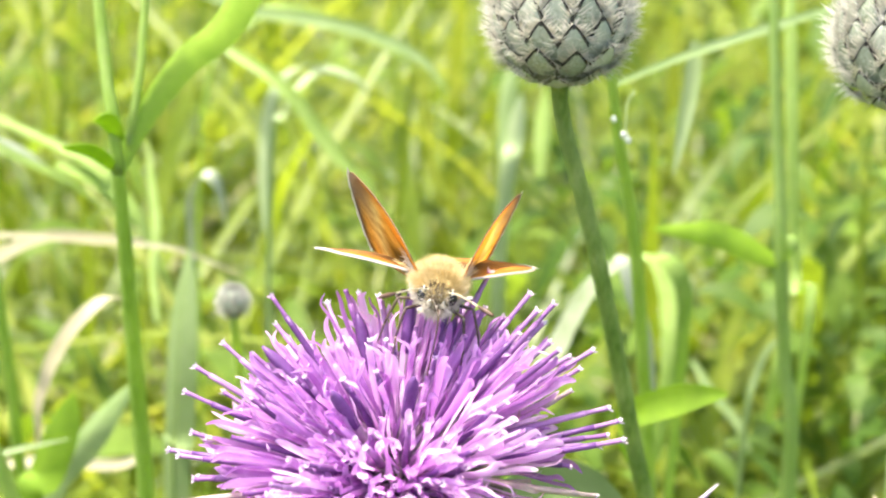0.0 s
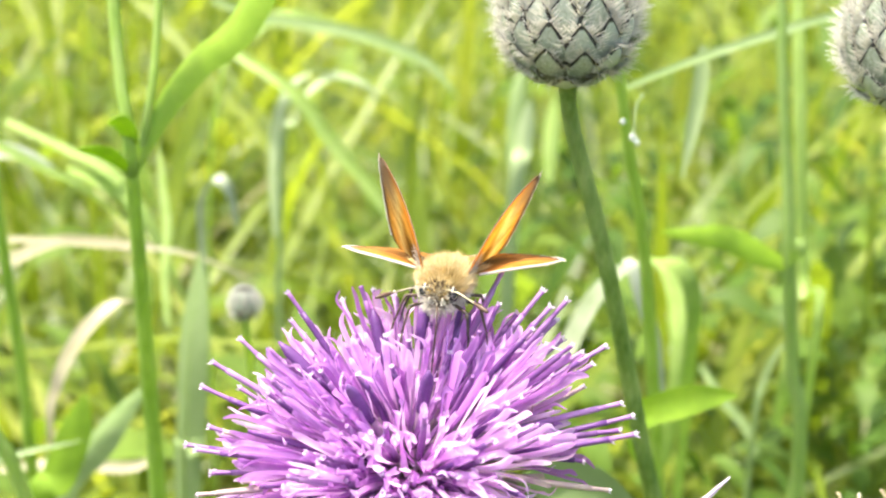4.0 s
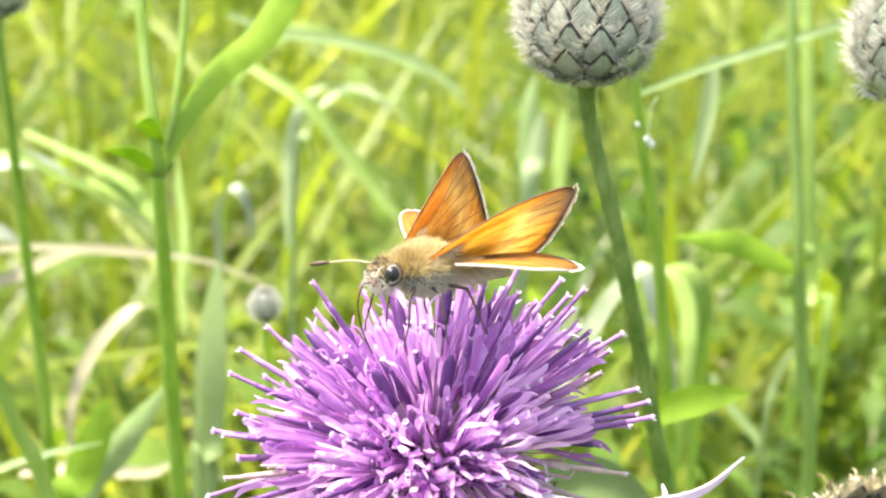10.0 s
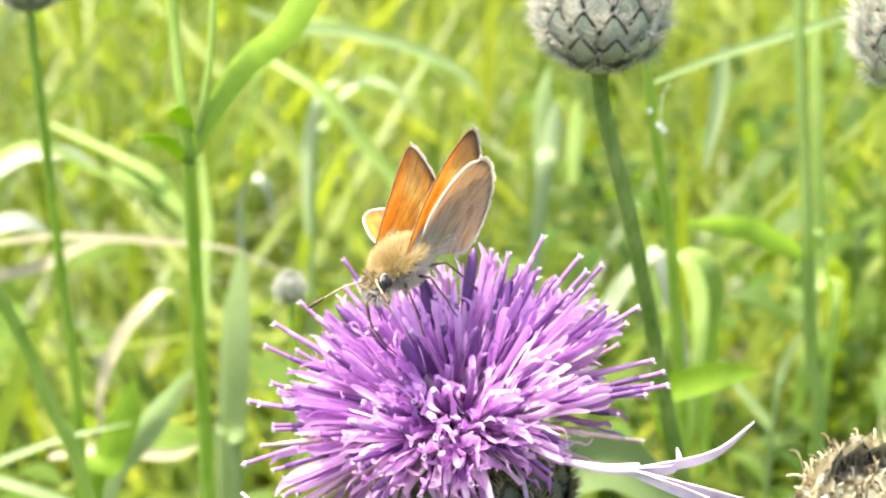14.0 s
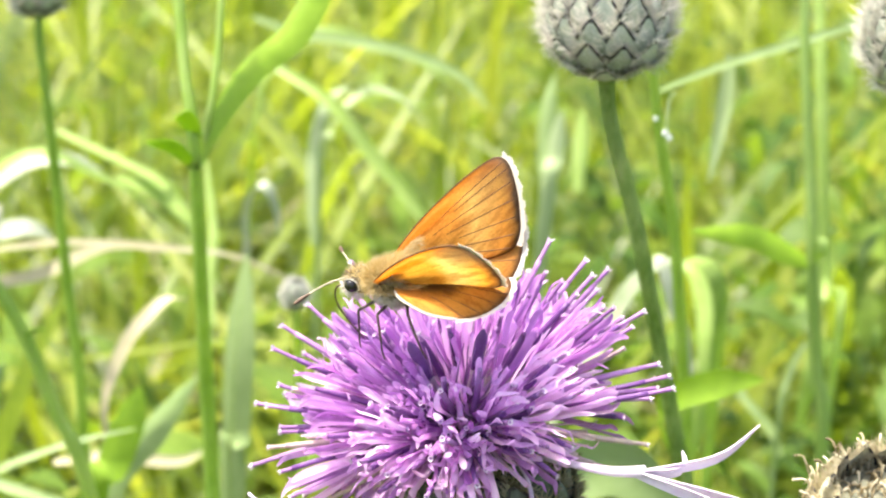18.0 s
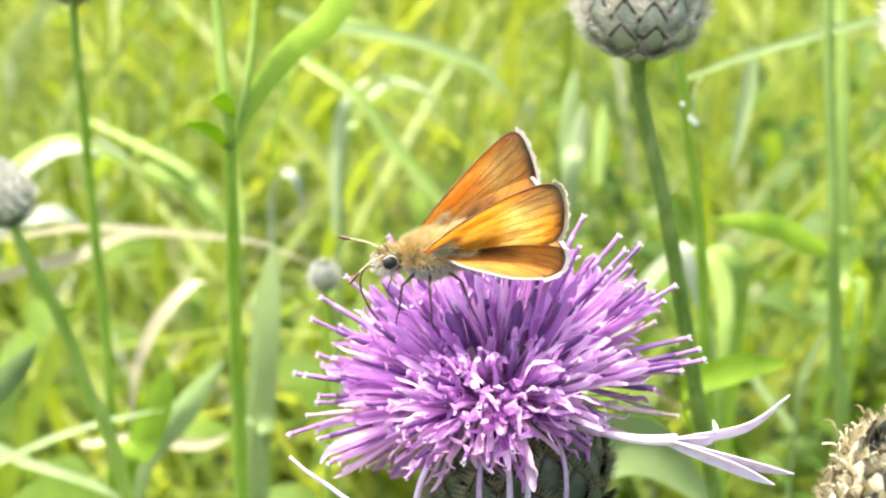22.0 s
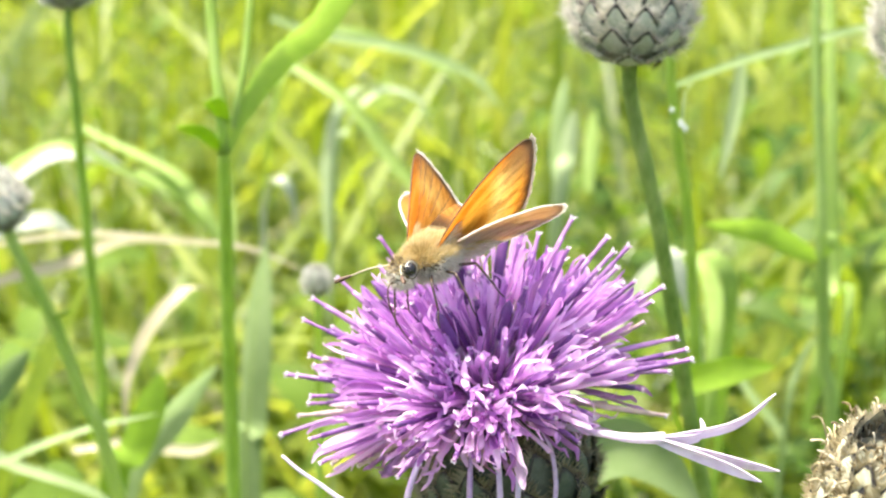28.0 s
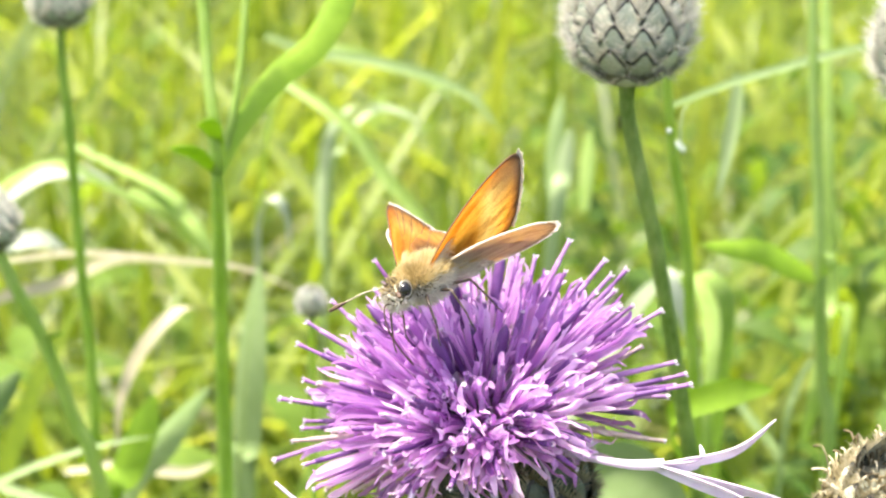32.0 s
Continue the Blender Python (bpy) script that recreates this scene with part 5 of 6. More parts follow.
def fur(center, rx, ry, rz, count, length, lean, seed, keep, wide=0.00005):
    """Fine hairs on an ellipsoid; keep(direction) chooses where; lean tips them."""
    rng2 = random.Random(seed)
    bm = bmesh.new()
    c, lean = Vector(center), Vector(lean)
    made = 0
    while made < count:
        d = Vector((rng2.gauss(0, 1), rng2.gauss(0, 1), rng2.gauss(0, 1))).normalized()
        if not keep(d):
            continue
        made += 1
        p = c + Vector((d.x * rx, d.y * ry, d.z * rz)) * 0.97
        q = (d + lean + Vector((rng2.gauss(0, 0.25), rng2.gauss(0, 0.25), rng2.gauss(0, 0.25)))).normalized()
        e = p + q * length * rng2.uniform(0.6, 1.25)
        s = q.orthogonal().normalized()
        s = (Matrix.Rotation(rng2.uniform(0, 6.28), 3, q) @ s) * wide
        bm.faces.new((bm.verts.new(p - s), bm.verts.new(p + s), bm.verts.new(e)))
    return bm


def placed(bm, at):
    bmesh.ops.translate(bm, verts=bm.verts, vec=Vector(at))
    return bm


thorax = part("thorax", placed(ball(2.5 * MM, 2.2 * MM, 1.95 * MM), (0.2 * MM, 0, 0)), HIDE, butterfly, "thorax with golden hair")
tagged(part("hair", fur((0.2 * MM, 0, 0.0), 2.5 * MM, 2.2 * MM, 1.95 * MM, 5200, 1.2 * MM, (-0.9, 0, 0.1), 1, lambda d: d.z > 0.05, 0.00004), FUR, thorax, "golden brown hair"), kind="stuff")
tagged(part("hair", fur((2.0 * MM, 0, 0.1 * MM), 1.2 * MM, 1.9 * MM, 1.75 * MM, 1000, 0.7 * MM, (0.1, 0, 0.3), 12, lambda d: d.z > -0.1 and d.x > -0.3, 0.00004), FUR, thorax, "olive gold collar hair"), kind="stuff")
tagged(part("hair", fur((0, 0, 0), 2.7 * MM, 2.15 * MM, 2.05 * MM, 3600, 0.75 * MM, (-0.5, 0, -0.1), 2, lambda d: d.z < 0.2, 0.00005), FUR_PALE, thorax, "pale grey hair underneath"), kind="stuff")
abdomen = part("abdomen", tube([(-1.6 * MM, 0, -0.1 * MM), (-4 * MM, 0, -0.3 * MM), (-7 * MM, 0, -0.9 * MM), (-9.5 * MM, 0, -1.5 * MM)], lambda t: (1.45 - 1.1 * t ** 1.8) * MM * (1 + 0.04 * math.sin(t * 44)), 26, 16), HIDE_PALE, butterfly, "slender abdomen")
tagged(part("hair", fur((-4.6 * MM, 0, -0.5 * MM), 3.6 * MM, 1.3 * MM, 1.3 * MM, 700, 1.2 * MM, (-0.9, 0, 0), 3, lambda d: d.x > -0.95 and d.z > -0.1), FUR, abdomen, "golden hair"), kind="stuff")
tagged(part("hair", fur((-4.6 * MM, 0, -0.5 * MM), 3.6 * MM, 1.3 * MM, 1.3 * MM, 700, 0.9 * MM, (-0.9, 0, 0), 8, lambda d: d.x > -0.95 and d.z < 0.1), FUR_PALE, abdomen, "pale hair underneath"), kind="stuff")
head = part("head", placed(ball(1.25 * MM, 1.35 * MM, 1.2 * MM), (3.9 * MM, 0, 0.1 * MM)), HIDE, butterfly, "hairy head")
tagged(part("hair", fur((3.9 * MM, 0, 0.1 * MM), 1.25 * MM, 1.3 * MM, 1.2 * MM, 420, 0.75 * MM, (0.3, 0, 0.25), 4, lambda d: abs(d.y) < 0.66 and d.z > -0.1), FUR, head, "olive gold hair"), kind="stuff")
tagged(part("hair", fur((4.3 * MM, 0, -0.35 * MM), 1.2 * MM, 1.15 * MM, 1.0 * MM, 620, 0.8 * MM, (0.5, 0, -0.1), 5, lambda d: d.x > 0 or d.z < -0.3), FUR_PALE, head, "cream hair on the face"), kind="stuff")
tagged(part("hair", fur((4.2 * MM, 0, 0.2 * MM), 1.25 * MM, 1.2 * MM, 1.15 * MM, 110, 0.7 * MM, (0.5, 0, 0.3), 14, lambda d: d.x > 0 and abs(d.y) < 0.6, 0.00007), LEG, head, "dark bristles between the eyes"), kind="stuff")
for s in (1, -1):
    eye = part("eye", placed(ball(0.66 * MM, 0.55 * MM, 0.68 * MM, 20, 12), (4.3 * MM, s * 1.22 * MM, 0.3 * MM)), EYE, head, "round glossy black eye")
    rim = [(4.25 * MM + math.cos(k / 12 * 6.2832) * 0.74 * MM, s * 1.25 * MM, 0.3 * MM + math.sin(k / 12 * 6.2832) * 0.76 * MM) for k in range(1, 11)]
    part("eye_ring", tube(rim, 0.06 * MM, 22, 7), EYE_RING, head, "white ring round the eye")
    part("palp", tube([(4.7 * MM, s * 0.5 * MM, -0.4 * MM), (5.4 * MM, s * 0.6 * MM, -0.15 * MM), (5.9 * MM, s * 0.6 * MM, 0.35 * MM)], lambda t: (0.30 - 0.22 * t) * MM, 8, 8), FUR_PALE, head, "pale hairy palp")
    feeler = part("antenna", tube([(4.6 * MM, s * 0.6 * MM, 0.9 * MM), (6.1 * MM, s * 2.0 * MM, 1.1 * MM), (7.6 * MM, s * 3.6 * MM, 0.85 * MM)], 0.08 * MM, 14, 7), FEELER, butterfly, "thin banded antenna")
    part("club", tube([(7.5 * MM, s * 3.5 * MM, 0.86 * MM), (8.1 * MM, s * 4.2 * MM, 0.72 * MM), (8.6 * MM, s * 4.85 * MM, 0.55 * MM)], lambda t: (0.09 + 0.13 * math.sin(t * 2.9)) * MM, 8, 8), FEELER_DARK, feeler, "dark antenna tip")
    for k, (x, foot, knee) in enumerate(((1.7, (4.2, 3.0, -5.6), (3.4, 2.6, -1.5)), (0.3, (0.8, 4.6, -5.6), (0.9, 3.4, -1.3)), (-1.0, (-3.6, 4.4, -5.4), (-2.2, 3.2, -1.4)))):
        a, j, f = Vector((x, s * 0.9, -1.2)) * MM, Vector((knee[0], s * knee[1], knee[2])) * MM, Vector((foot[0], s * foot[1], foot[2])) * MM
        leg = part("leg", tube([a, j], lambda t: (0.20 - 0.06 * t) * MM, 5, 7), LEG, butterfly, "thin brown leg")
        mid = j.lerp(f, 0.55) + Vector((0, s * 0.2, -0.2)) * MM
        part("shin", tube([j, mid], lambda t: (0.14 - 0.04 * t) * MM, 5, 6), LEG, leg)
        part("foot", tube([mid, mid.lerp(f, 0.5) + Vector((0.1, 0, 0)) * MM, f], lambda t: (0.09 - 0.02 * t) * MM, 6, 6), LEG, leg)
part("proboscis", tube([(5.1 * MM, 0, -0.6 * MM), (6.6 * MM, 0.3 * MM, -0.5 * MM), (7.2 * MM, 0.4 * MM, -2.2 * MM), (6.6 * MM, 0.3 * MM, -4.6 * MM), (5.6 * MM, 0.2 * MM, -6.6 * MM)], 0.085 * MM, 22, 6), FEELER_DARK, butterfly, "thin dark sucking tongue")

FORE = [(0, 0.3), (3, 0.8), (6.5, 1.05), (10, 1.1), (12.9, 0.9), (14.2, 0.5), (14.65, -0.25), (14.5, -1.3), (13.8, -3.0), (12.8, -4.7), (11.6, -6.2), (10.0, -6.9), (7.2, -5.9), (4.0, -4.0), (1.2, -2.1), (0, -1.0)]
HIND = [(0, 0.3), (2.4, 0.85), (5.3, 0.7), (7.9, 0.1), (9.6, -0.9), (10.5, -2.2), (10.7, -3.7), (10.0, -5.6), (8.9, -7.0), (7.3, -8.2), (5.4, -8.8), (3.5, -8.6), (2.1, -7.1), (1.0, -4.4), (0.2, -2.3), (0, -1.2)]


def wing(name, outline, left, margin, rays, camber, curl, label):
    """A thin two-sided wing in its own space: span along y, chord along x, upper side up; veins and fringe are parts."""
    s = 1 if left else -1
    line = [Vector((p[0], p[1], 0)) * MM for p in outline]
    edge = spline(line, 72)
    hub = Vector((0, -0.4, 0)) * MM
    rings = 12
    far = max(p.x for p in edge)

    def shaped(p):
        a, c = p.x / far, (p.y - 0.3 * MM) / far
        z = camber * far * (math.sin(min(1, a) * math.pi) * 0.5 - 0.9 * c * c) + curl * far * max(0, p.y / far + 0.05) ** 1 * a
        return Vector((p.y, s * p.x, z))

    bm = bmesh.new()
    uvl = bm.loops.layers.uv.new("UVMap")
    uv = {}

    def sheet(dz, mat, flip):
        grid = []
        for i in range(rings + 1):
            q = i / rings
            row = []
            for k, p in enumerate(edge):
                v = bm.verts.new(shaped(hub.lerp(p, 0.02 + 0.98 * q)) + Vector((0, 0, dz)))
                uv[v] = (q, k / 72)
                row.append(v)
            grid.append(row)
        for r0, r1 in zip(grid, grid[1:]):
            for k in range(72):
                quad = (r0[k], r0[k + 1], r1[k + 1], r1[k])
                f = bm.faces.new(quad if flip else quad[::-1])
                f.material_index = mat
        return grid

    up = sheet(0.03 * MM, 0, not left)
    dn = sheet(-0.03 * MM, 1, left)
    for k in range(72):
        bm.faces.new((up[-1][k], up[-1][k + 1], dn[-1][k + 1], dn[-1][k])).material_index = 1
    for f in bm.faces:
        for lo in f.loops:
            lo[uvl].uv = uv[lo.vert]
    ob = part(name, mesh_of(name, bm, HIND_TOP if outline is HIND else WING_TOP, HIND_UNDER if outline is HIND else WING_UNDER), None, butterfly, label)
    lo, hi = margin
    for k in rays:
        p = edge[k]
        pts = [shaped(hub.lerp(p, q)) + Vector((0, 0, 0.03 * MM)) for q in (0.34 + 0.1 * (k % 3), 0.55, 0.75, 0.97)]
        part("vein", tube(pts, lambda t: (0.024 + 0.024 * t) * MM, 8, 5), VEIN, ob, "dark wing vein")
    rng2 = random.Random(len(name))
    fr = bmesh.new()
    count = 330
    for j in range(count):
        t = lo + (hi - lo) * j / (count - 1)
        k = int(t)
        p, q = edge[k].lerp(edge[min(k + 1, 72)], t - k), edge[min(k + 1, 72)]
        out = Vector(((q - edge[k]).y, -(q - edge[k]).x, 0)).normalized()
        if out.dot(p - hub) < 0:
            out = -out
        along = (edge[min(k + 1, 72)] - edge[k]).normalized()
        w = along * 0.055 * MM
        scallop = 0.62 + 0.38 * abs(math.sin(t * math.pi / 4))
        e = p + (out + along * rng2.uniform(-0.25, 0.25)) * MM * rng2.uniform(0.38, 0.60) * scallop
        for dz in (0.02, -0.02):
            fr.faces.new([fr.verts.new(shaped(v) + Vector((0, 0, dz * MM))) for v in (p - w, p + w, e + w * 0.6, e - w * 0.6)])
    # hair over the root of the wing
    down = bmesh.new()
    for j in range(600):
        p = edge[rng2.randrange(4, 70)]
        u = 0.04 + 0.19 * rng2.random()
        at = hub.lerp(p, u)
        upper = rng2.random() < 0.72
        d = (shaped(p) - shaped(at)).normalized() + Vector((rng2.gauss(-0.2, 0.25), rng2.gauss(0, 0.25), rng2.uniform(0.1, 0.5) * (1 if upper else -1)))
        c = d.cross(Vector((0, 0, 1))).normalized() * 0.035 * MM
        root = shaped(at) + Vector((0, 0, 0.03 * MM if upper else -0.03 * MM))
        f = down.faces.new([down.verts.new(v) for v in (root - c, root + c, root + d.normalized() * rng2.uniform(0.6, 1.2) * MM)])
        f.material_index = 0 if upper else 1
    tagged(part("hair", mesh_of("hair", down, FUR, FUR_PALE), None, ob, "golden hair over the wing root"), kind="stuff")
    tagged(part("fringe", fr, FRINGE, ob, "cream hair fringe along the wing edge"), kind="stuff")
    rim = [shaped(edge[k]) for k in range(2, lo + 2, 4)]
    part("leading_edge", tube(rim, (0.13 if outline is HIND else 0.07) * MM, 20, 6), FRINGE if outline is HIND else VEIN, ob, "pale leading edge" if outline is HIND else "dark leading edge")
    return ob


FORE_VEINS, HIND_VEINS = (28, 32, 36, 40, 44, 48, 52, 60), (24, 29, 34, 39, 44, 49, 55)
left_fore = wing("forewing", FORE, True, (26, 51), FORE_VEINS, 0.06, 0.0, "orange forewing with dark edge and cream fringe")
right_fore = wing("forewing", FORE, False, (26, 51), FORE_VEINS, 0.06, 0.0, "orange forewing with dark edge and cream fringe")
left_hind = wing("hindwing", HIND, True, (22, 58), HIND_VEINS, 0.10, -0.3, "orange hindwing, beige underneath, with cream fringe")
right_hind = wing("hindwing", HIND, False, (22, 58), HIND_VEINS, 0.10, -0.3, "orange hindwing, beige underneath, with cream fringe")


# ---- the tiny ant on the bud: x ahead, z up off the surface ----
ant = thing("ant", pose(0.025, 0.029, 0.42), "tiny dark ant crawling over the scaly bud", "insect")
ANT = material("ant_shell", [(0.010, 0.007, 0.005), (0.035, 0.022, 0.014)], 0.3, 5000, vary=0.0)
part("gaster", placed(ball(0.00042, 0.00027, 0.00026, 14, 8), (-0.00050, 0, 0.00034)), ANT, ant)
part("thorax", placed(ball(0.00030, 0.00015, 0.00017, 12, 8), (0.00008, 0, 0.00032)), ANT, ant)
part("head", placed(ball(0.00021, 0.00018, 0.00016, 12, 8), (0.00052, 0, 0.00034)), ANT, ant)
for side in (1, -1):
    for x, swing in ((0.00025, 0.5), (0.00008, 0.0), (-0.00010, -0.6)):
        part("leg", tube([(x, side * 0.0001, 0.0003), (x + swing * 0.0003, side * 0.0004, 0.00048), (x + swing * 0.0006, side * 0.0007, 0.0)], 0.00003, 8, 5), ANT, ant)
    part("antenna", tube([(0.00066, side * 0.00008, 0.0004), (0.00085, side * 0.00022, 0.0005), (0.00108, side * 0.0002, 0.00036)], 0.000022, 8, 5), ANT, ant)


# ---- what moves ----
def stance(x, y, z, yaw, pitch, roll):
    """The butterfly's place in millimetres from the flower's middle, its heading and tilt."""
    return Matrix.Translation(O + Vector((x, y, z)) * MM) @ Euler((radians(roll), radians(-pitch), radians(yaw))).to_matrix().to_4x4()


def spread(side, hinge, lift, sweep, twist):
    """A wing's pose at its hinge: raised, swept back and twisted, in degrees."""
    at = Vector((hinge[0], side * hinge[1], hinge[2])) * MM
    turn = Matrix.Rotation(radians(side * lift), 4, "X") @ Matrix.Rotation(radians(side * sweep), 4, "Z") @ Matrix.Rotation(radians(twist), 4, "Y")
    return Matrix.Translation(at) @ turn


FORE_HINGE, HIND_HINGE = (1.0, 2.0, 1.2), (-1.0, 1.8, 0.7)


def crawl(at, out, turn):
    """The ant's place on the bud, the way off the surface, and its heading in degrees from straight up."""
    u = Vector(out).normalized()
    rise = (Vector((0, 0, 1)) - u * u.z).normalized()
    ahead = rise * math.cos(radians(turn)) + u.cross(rise) * math.sin(radians(turn))
    return Matrix.Translation(at) @ Matrix((ahead, u.cross(ahead), u)).transposed().to_4x4()


def motions():
    walk(butterfly, [
        (0, stance(4.5, 4.9, 15.9, -92.9, 10.2, -8.5)),
        (2, stance(4.2, 4.6, 15.9, -91.8, 8.7, -9.2)),
        (3.5, stance(4.2, 5.6, 15.8, -96.6, 8.5, -5.2)),
        (5.5, stance(3.0, 4.6, 15.6, -107.6, 9.1, -0.3)),
        (6, stance(2.6, 4.5, 15.7, -109.6, 10.6, 1.1)),
        (7, stance(3.1, 3.5, 15.8, -109.7, 1.4, -3.6)),
        (8, stance(3.0, 0.9, 18.7, -137.0, 8.7, 0.2)),
        (9, stance(2.1, -0.8, 19.2, -136.8, 13.4, 11.5)),
        (10, stance(-0.1, -3.7, 19.9, -144.3, 6.9, 7.8)),
        (11, stance(-1.6, -3.0, 19.1, -150.8, 3.6, 6.0)),
        (11.5, stance(-4.5, -2.0, 16.7, -119.8, -4.8, 13.9)),
        (12, stance(-3.6, -3.3, 17.2, -135.5, -5.6, 17.0)),
        (13, stance(-3.6, -2.9, 17.5, -139.0, -2.3, 13.3)),
        (14, stance(-4.6, -2.6, 17.6, -121.9, -10.5, 17.4)),
        (15, stance(-3.9, -3.7, 18.0, -144.6, -4.1, 15.9)),
        (15.5, stance(-3.4, -2.7, 17.8, -150.7, -1.0, 7.5)),
        (17.5, stance(-4.7, -3.1, 16.4, -190.9, -8.5, -7.6)),
        (18, stance(-5.6, -3.5, 16.4, -206.2, -8.8, -14.1)),
        (19, stance(-5.4, -3.2, 16.1, -200.4, -14.7, -11.4)),
        (20, stance(-6.0, -2.7, 15.6, -201.8, -13.7, -15.6)),
        (22, stance(-6.0, -1.9, 15.5, -170.1, -2.9, -6.3)),
        (24, stance(-6.4, -2.0, 15.2, -176.3, -7.6, -2.1)),
        (25, stance(-6.5, -2.1, 15.2, -176.8, -8.2, -3.8)),
        (25.5, stance(-5.6, -2.9, 16.0, -149.1, 4.5, 10.1)),
        (27.5, stance(-5.5, -3.2, 16.0, -144.3, -4.0, 7.0)),
        (28, stance(-5.2, -4.4, 16.3, -132.4, -4.3, 15.7)),
        (30, stance(-4.9, -4.8, 16.7, -133.1, -4.3, 19.6)),
        (32, stance(-5.4, -4.5, 16.7, -129.3, -3.4, 23.3)),
    ])
    walk(right_fore, [
        (0, spread(-1, FORE_HINGE, 36.0, 47.2, -35.8)),
        (2, spread(-1, FORE_HINGE, 36.9, 49.8, -32.5)),
        (3.5, spread(-1, FORE_HINGE, 44.5, 47.9, -35.5)),
        (5.5, spread(-1, FORE_HINGE, 54.7, 44.2, -34.3)),
        (6, spread(-1, FORE_HINGE, 52.9, 43.9, -34.4)),
        (7, spread(-1, FORE_HINGE, 53.7, 47.4, -36.2)),
        (8, spread(-1, FORE_HINGE, 42.2, 52.5, -34.7)),
        (9, spread(-1, FORE_HINGE, 57.1, 52.6, -24.5)),
        (10, spread(-1, FORE_HINGE, 50.5, 50.7, -25.8)),
        (11, spread(-1, FORE_HINGE, 35.1, 53.6, -13.2)),
        (11.5, spread(-1, FORE_HINGE, 36.2, 52.0, -28.9)),
        (12, spread(-1, FORE_HINGE, 36.6, 47.3, -23.4)),
        (13, spread(-1, FORE_HINGE, 37.3, 48.7, -13.3)),
        (14, spread(-1, FORE_HINGE, 67.5, 67.2, -12.0)),
        (15, spread(-1, FORE_HINGE, 41.7, 47.9, -21.8)),
        (15.5, spread(-1, FORE_HINGE, 39.7, 51.0, -6.5)),
        (17.5, spread(-1, FORE_HINGE, 68.5, 52.3, 12.1)),
        (18, spread(-1, FORE_HINGE, 56.0, 50.5, -2.3)),
        (19, spread(-1, FORE_HINGE, 62.7, 56.2, 0.4)),
        (20, spread(-1, FORE_HINGE, 58.6, 52.7, 0.7)),
        (22, spread(-1, FORE_HINGE, 51.3, 50.1, -16.5)),
        (24, spread(-1, FORE_HINGE, 47.4, 48.1, -16.4)),
        (25, spread(-1, FORE_HINGE, 45.1, 48.6, -16.6)),
        (25.5, spread(-1, FORE_HINGE, 53.8, 46.8, -2.8)),
        (27.5, spread(-1, FORE_HINGE, 38.8, 39.6, -25.5)),
        (28, spread(-1, FORE_HINGE, 44.0, 48.3, -28.9)),
        (30, spread(-1, FORE_HINGE, 35.9, 45.4, -24.6)),
        (32, spread(-1, FORE_HINGE, 30.4, 45.8, -24.8)),
    ])
    walk(left_fore, [
        (0, spread(1, FORE_HINGE, 53.0, 59.1, -24.0)),
        (2, spread(1, FORE_HINGE, 49.5, 57.1, -19.1)),
        (3.5, spread(1, FORE_HINGE, 56.2, 54.7, -16.4)),
        (5.5, spread(1, FORE_HINGE, 57.6, 45.3, -14.6)),
        (6, spread(1, FORE_HINGE, 54.4, 45.0, -4.1)),
        (7, spread(1, FORE_HINGE, 63.7, 54.6, -4.6)),
        (8, spread(1, FORE_HINGE, 44.3, 64.5, -11.9)),
        (9, spread(1, FORE_HINGE, 49.1, 59.9, -2.0)),
        (10, spread(1, FORE_HINGE, 58.1, 63.5, 2.2)),
        (11, spread(1, FORE_HINGE, 55.9, 60.3, -5.3)),
        (11.5, spread(1, FORE_HINGE, 74.8, 52.7, -1.7)),
        (12, spread(1, FORE_HINGE, 66.9, 56.3, 7.4)),
        (13, spread(1, FORE_HINGE, 65.3, 54.5, 1.2)),
        (14, spread(1, FORE_HINGE, 71.6, 63.4, -0.8)),
        (15, spread(1, FORE_HINGE, 65.0, 59.8, 8.6)),
        (15.5, spread(1, FORE_HINGE, 56.4, 59.2, -0.8)),
        (17.5, spread(1, FORE_HINGE, 57.3, 57.0, -7.9)),
        (18, spread(1, FORE_HINGE, 60.1, 57.8, 0.4)),
        (19, spread(1, FORE_HINGE, 57.3, 62.1, -9.4)),
        (20, spread(1, FORE_HINGE, 73.1, 61.9, 4.2)),
        (22, spread(1, FORE_HINGE, 63.6, 52.9, -6.8)),
        (24, spread(1, FORE_HINGE, 66.6, 56.8, -3.9)),
        (25, spread(1, FORE_HINGE, 65.9, 54.7, -8.6)),
        (25.5, spread(1, FORE_HINGE, 60.8, 52.8, -5.8)),
        (27.5, spread(1, FORE_HINGE, 55.9, 51.2, -6.4)),
        (28, spread(1, FORE_HINGE, 64.1, 58.5, -0.0)),
        (30, spread(1, FORE_HINGE, 60.6, 58.5, 0.7)),
        (32, spread(1, FORE_HINGE, 58.9, 58.1, -0.5)),
    ])
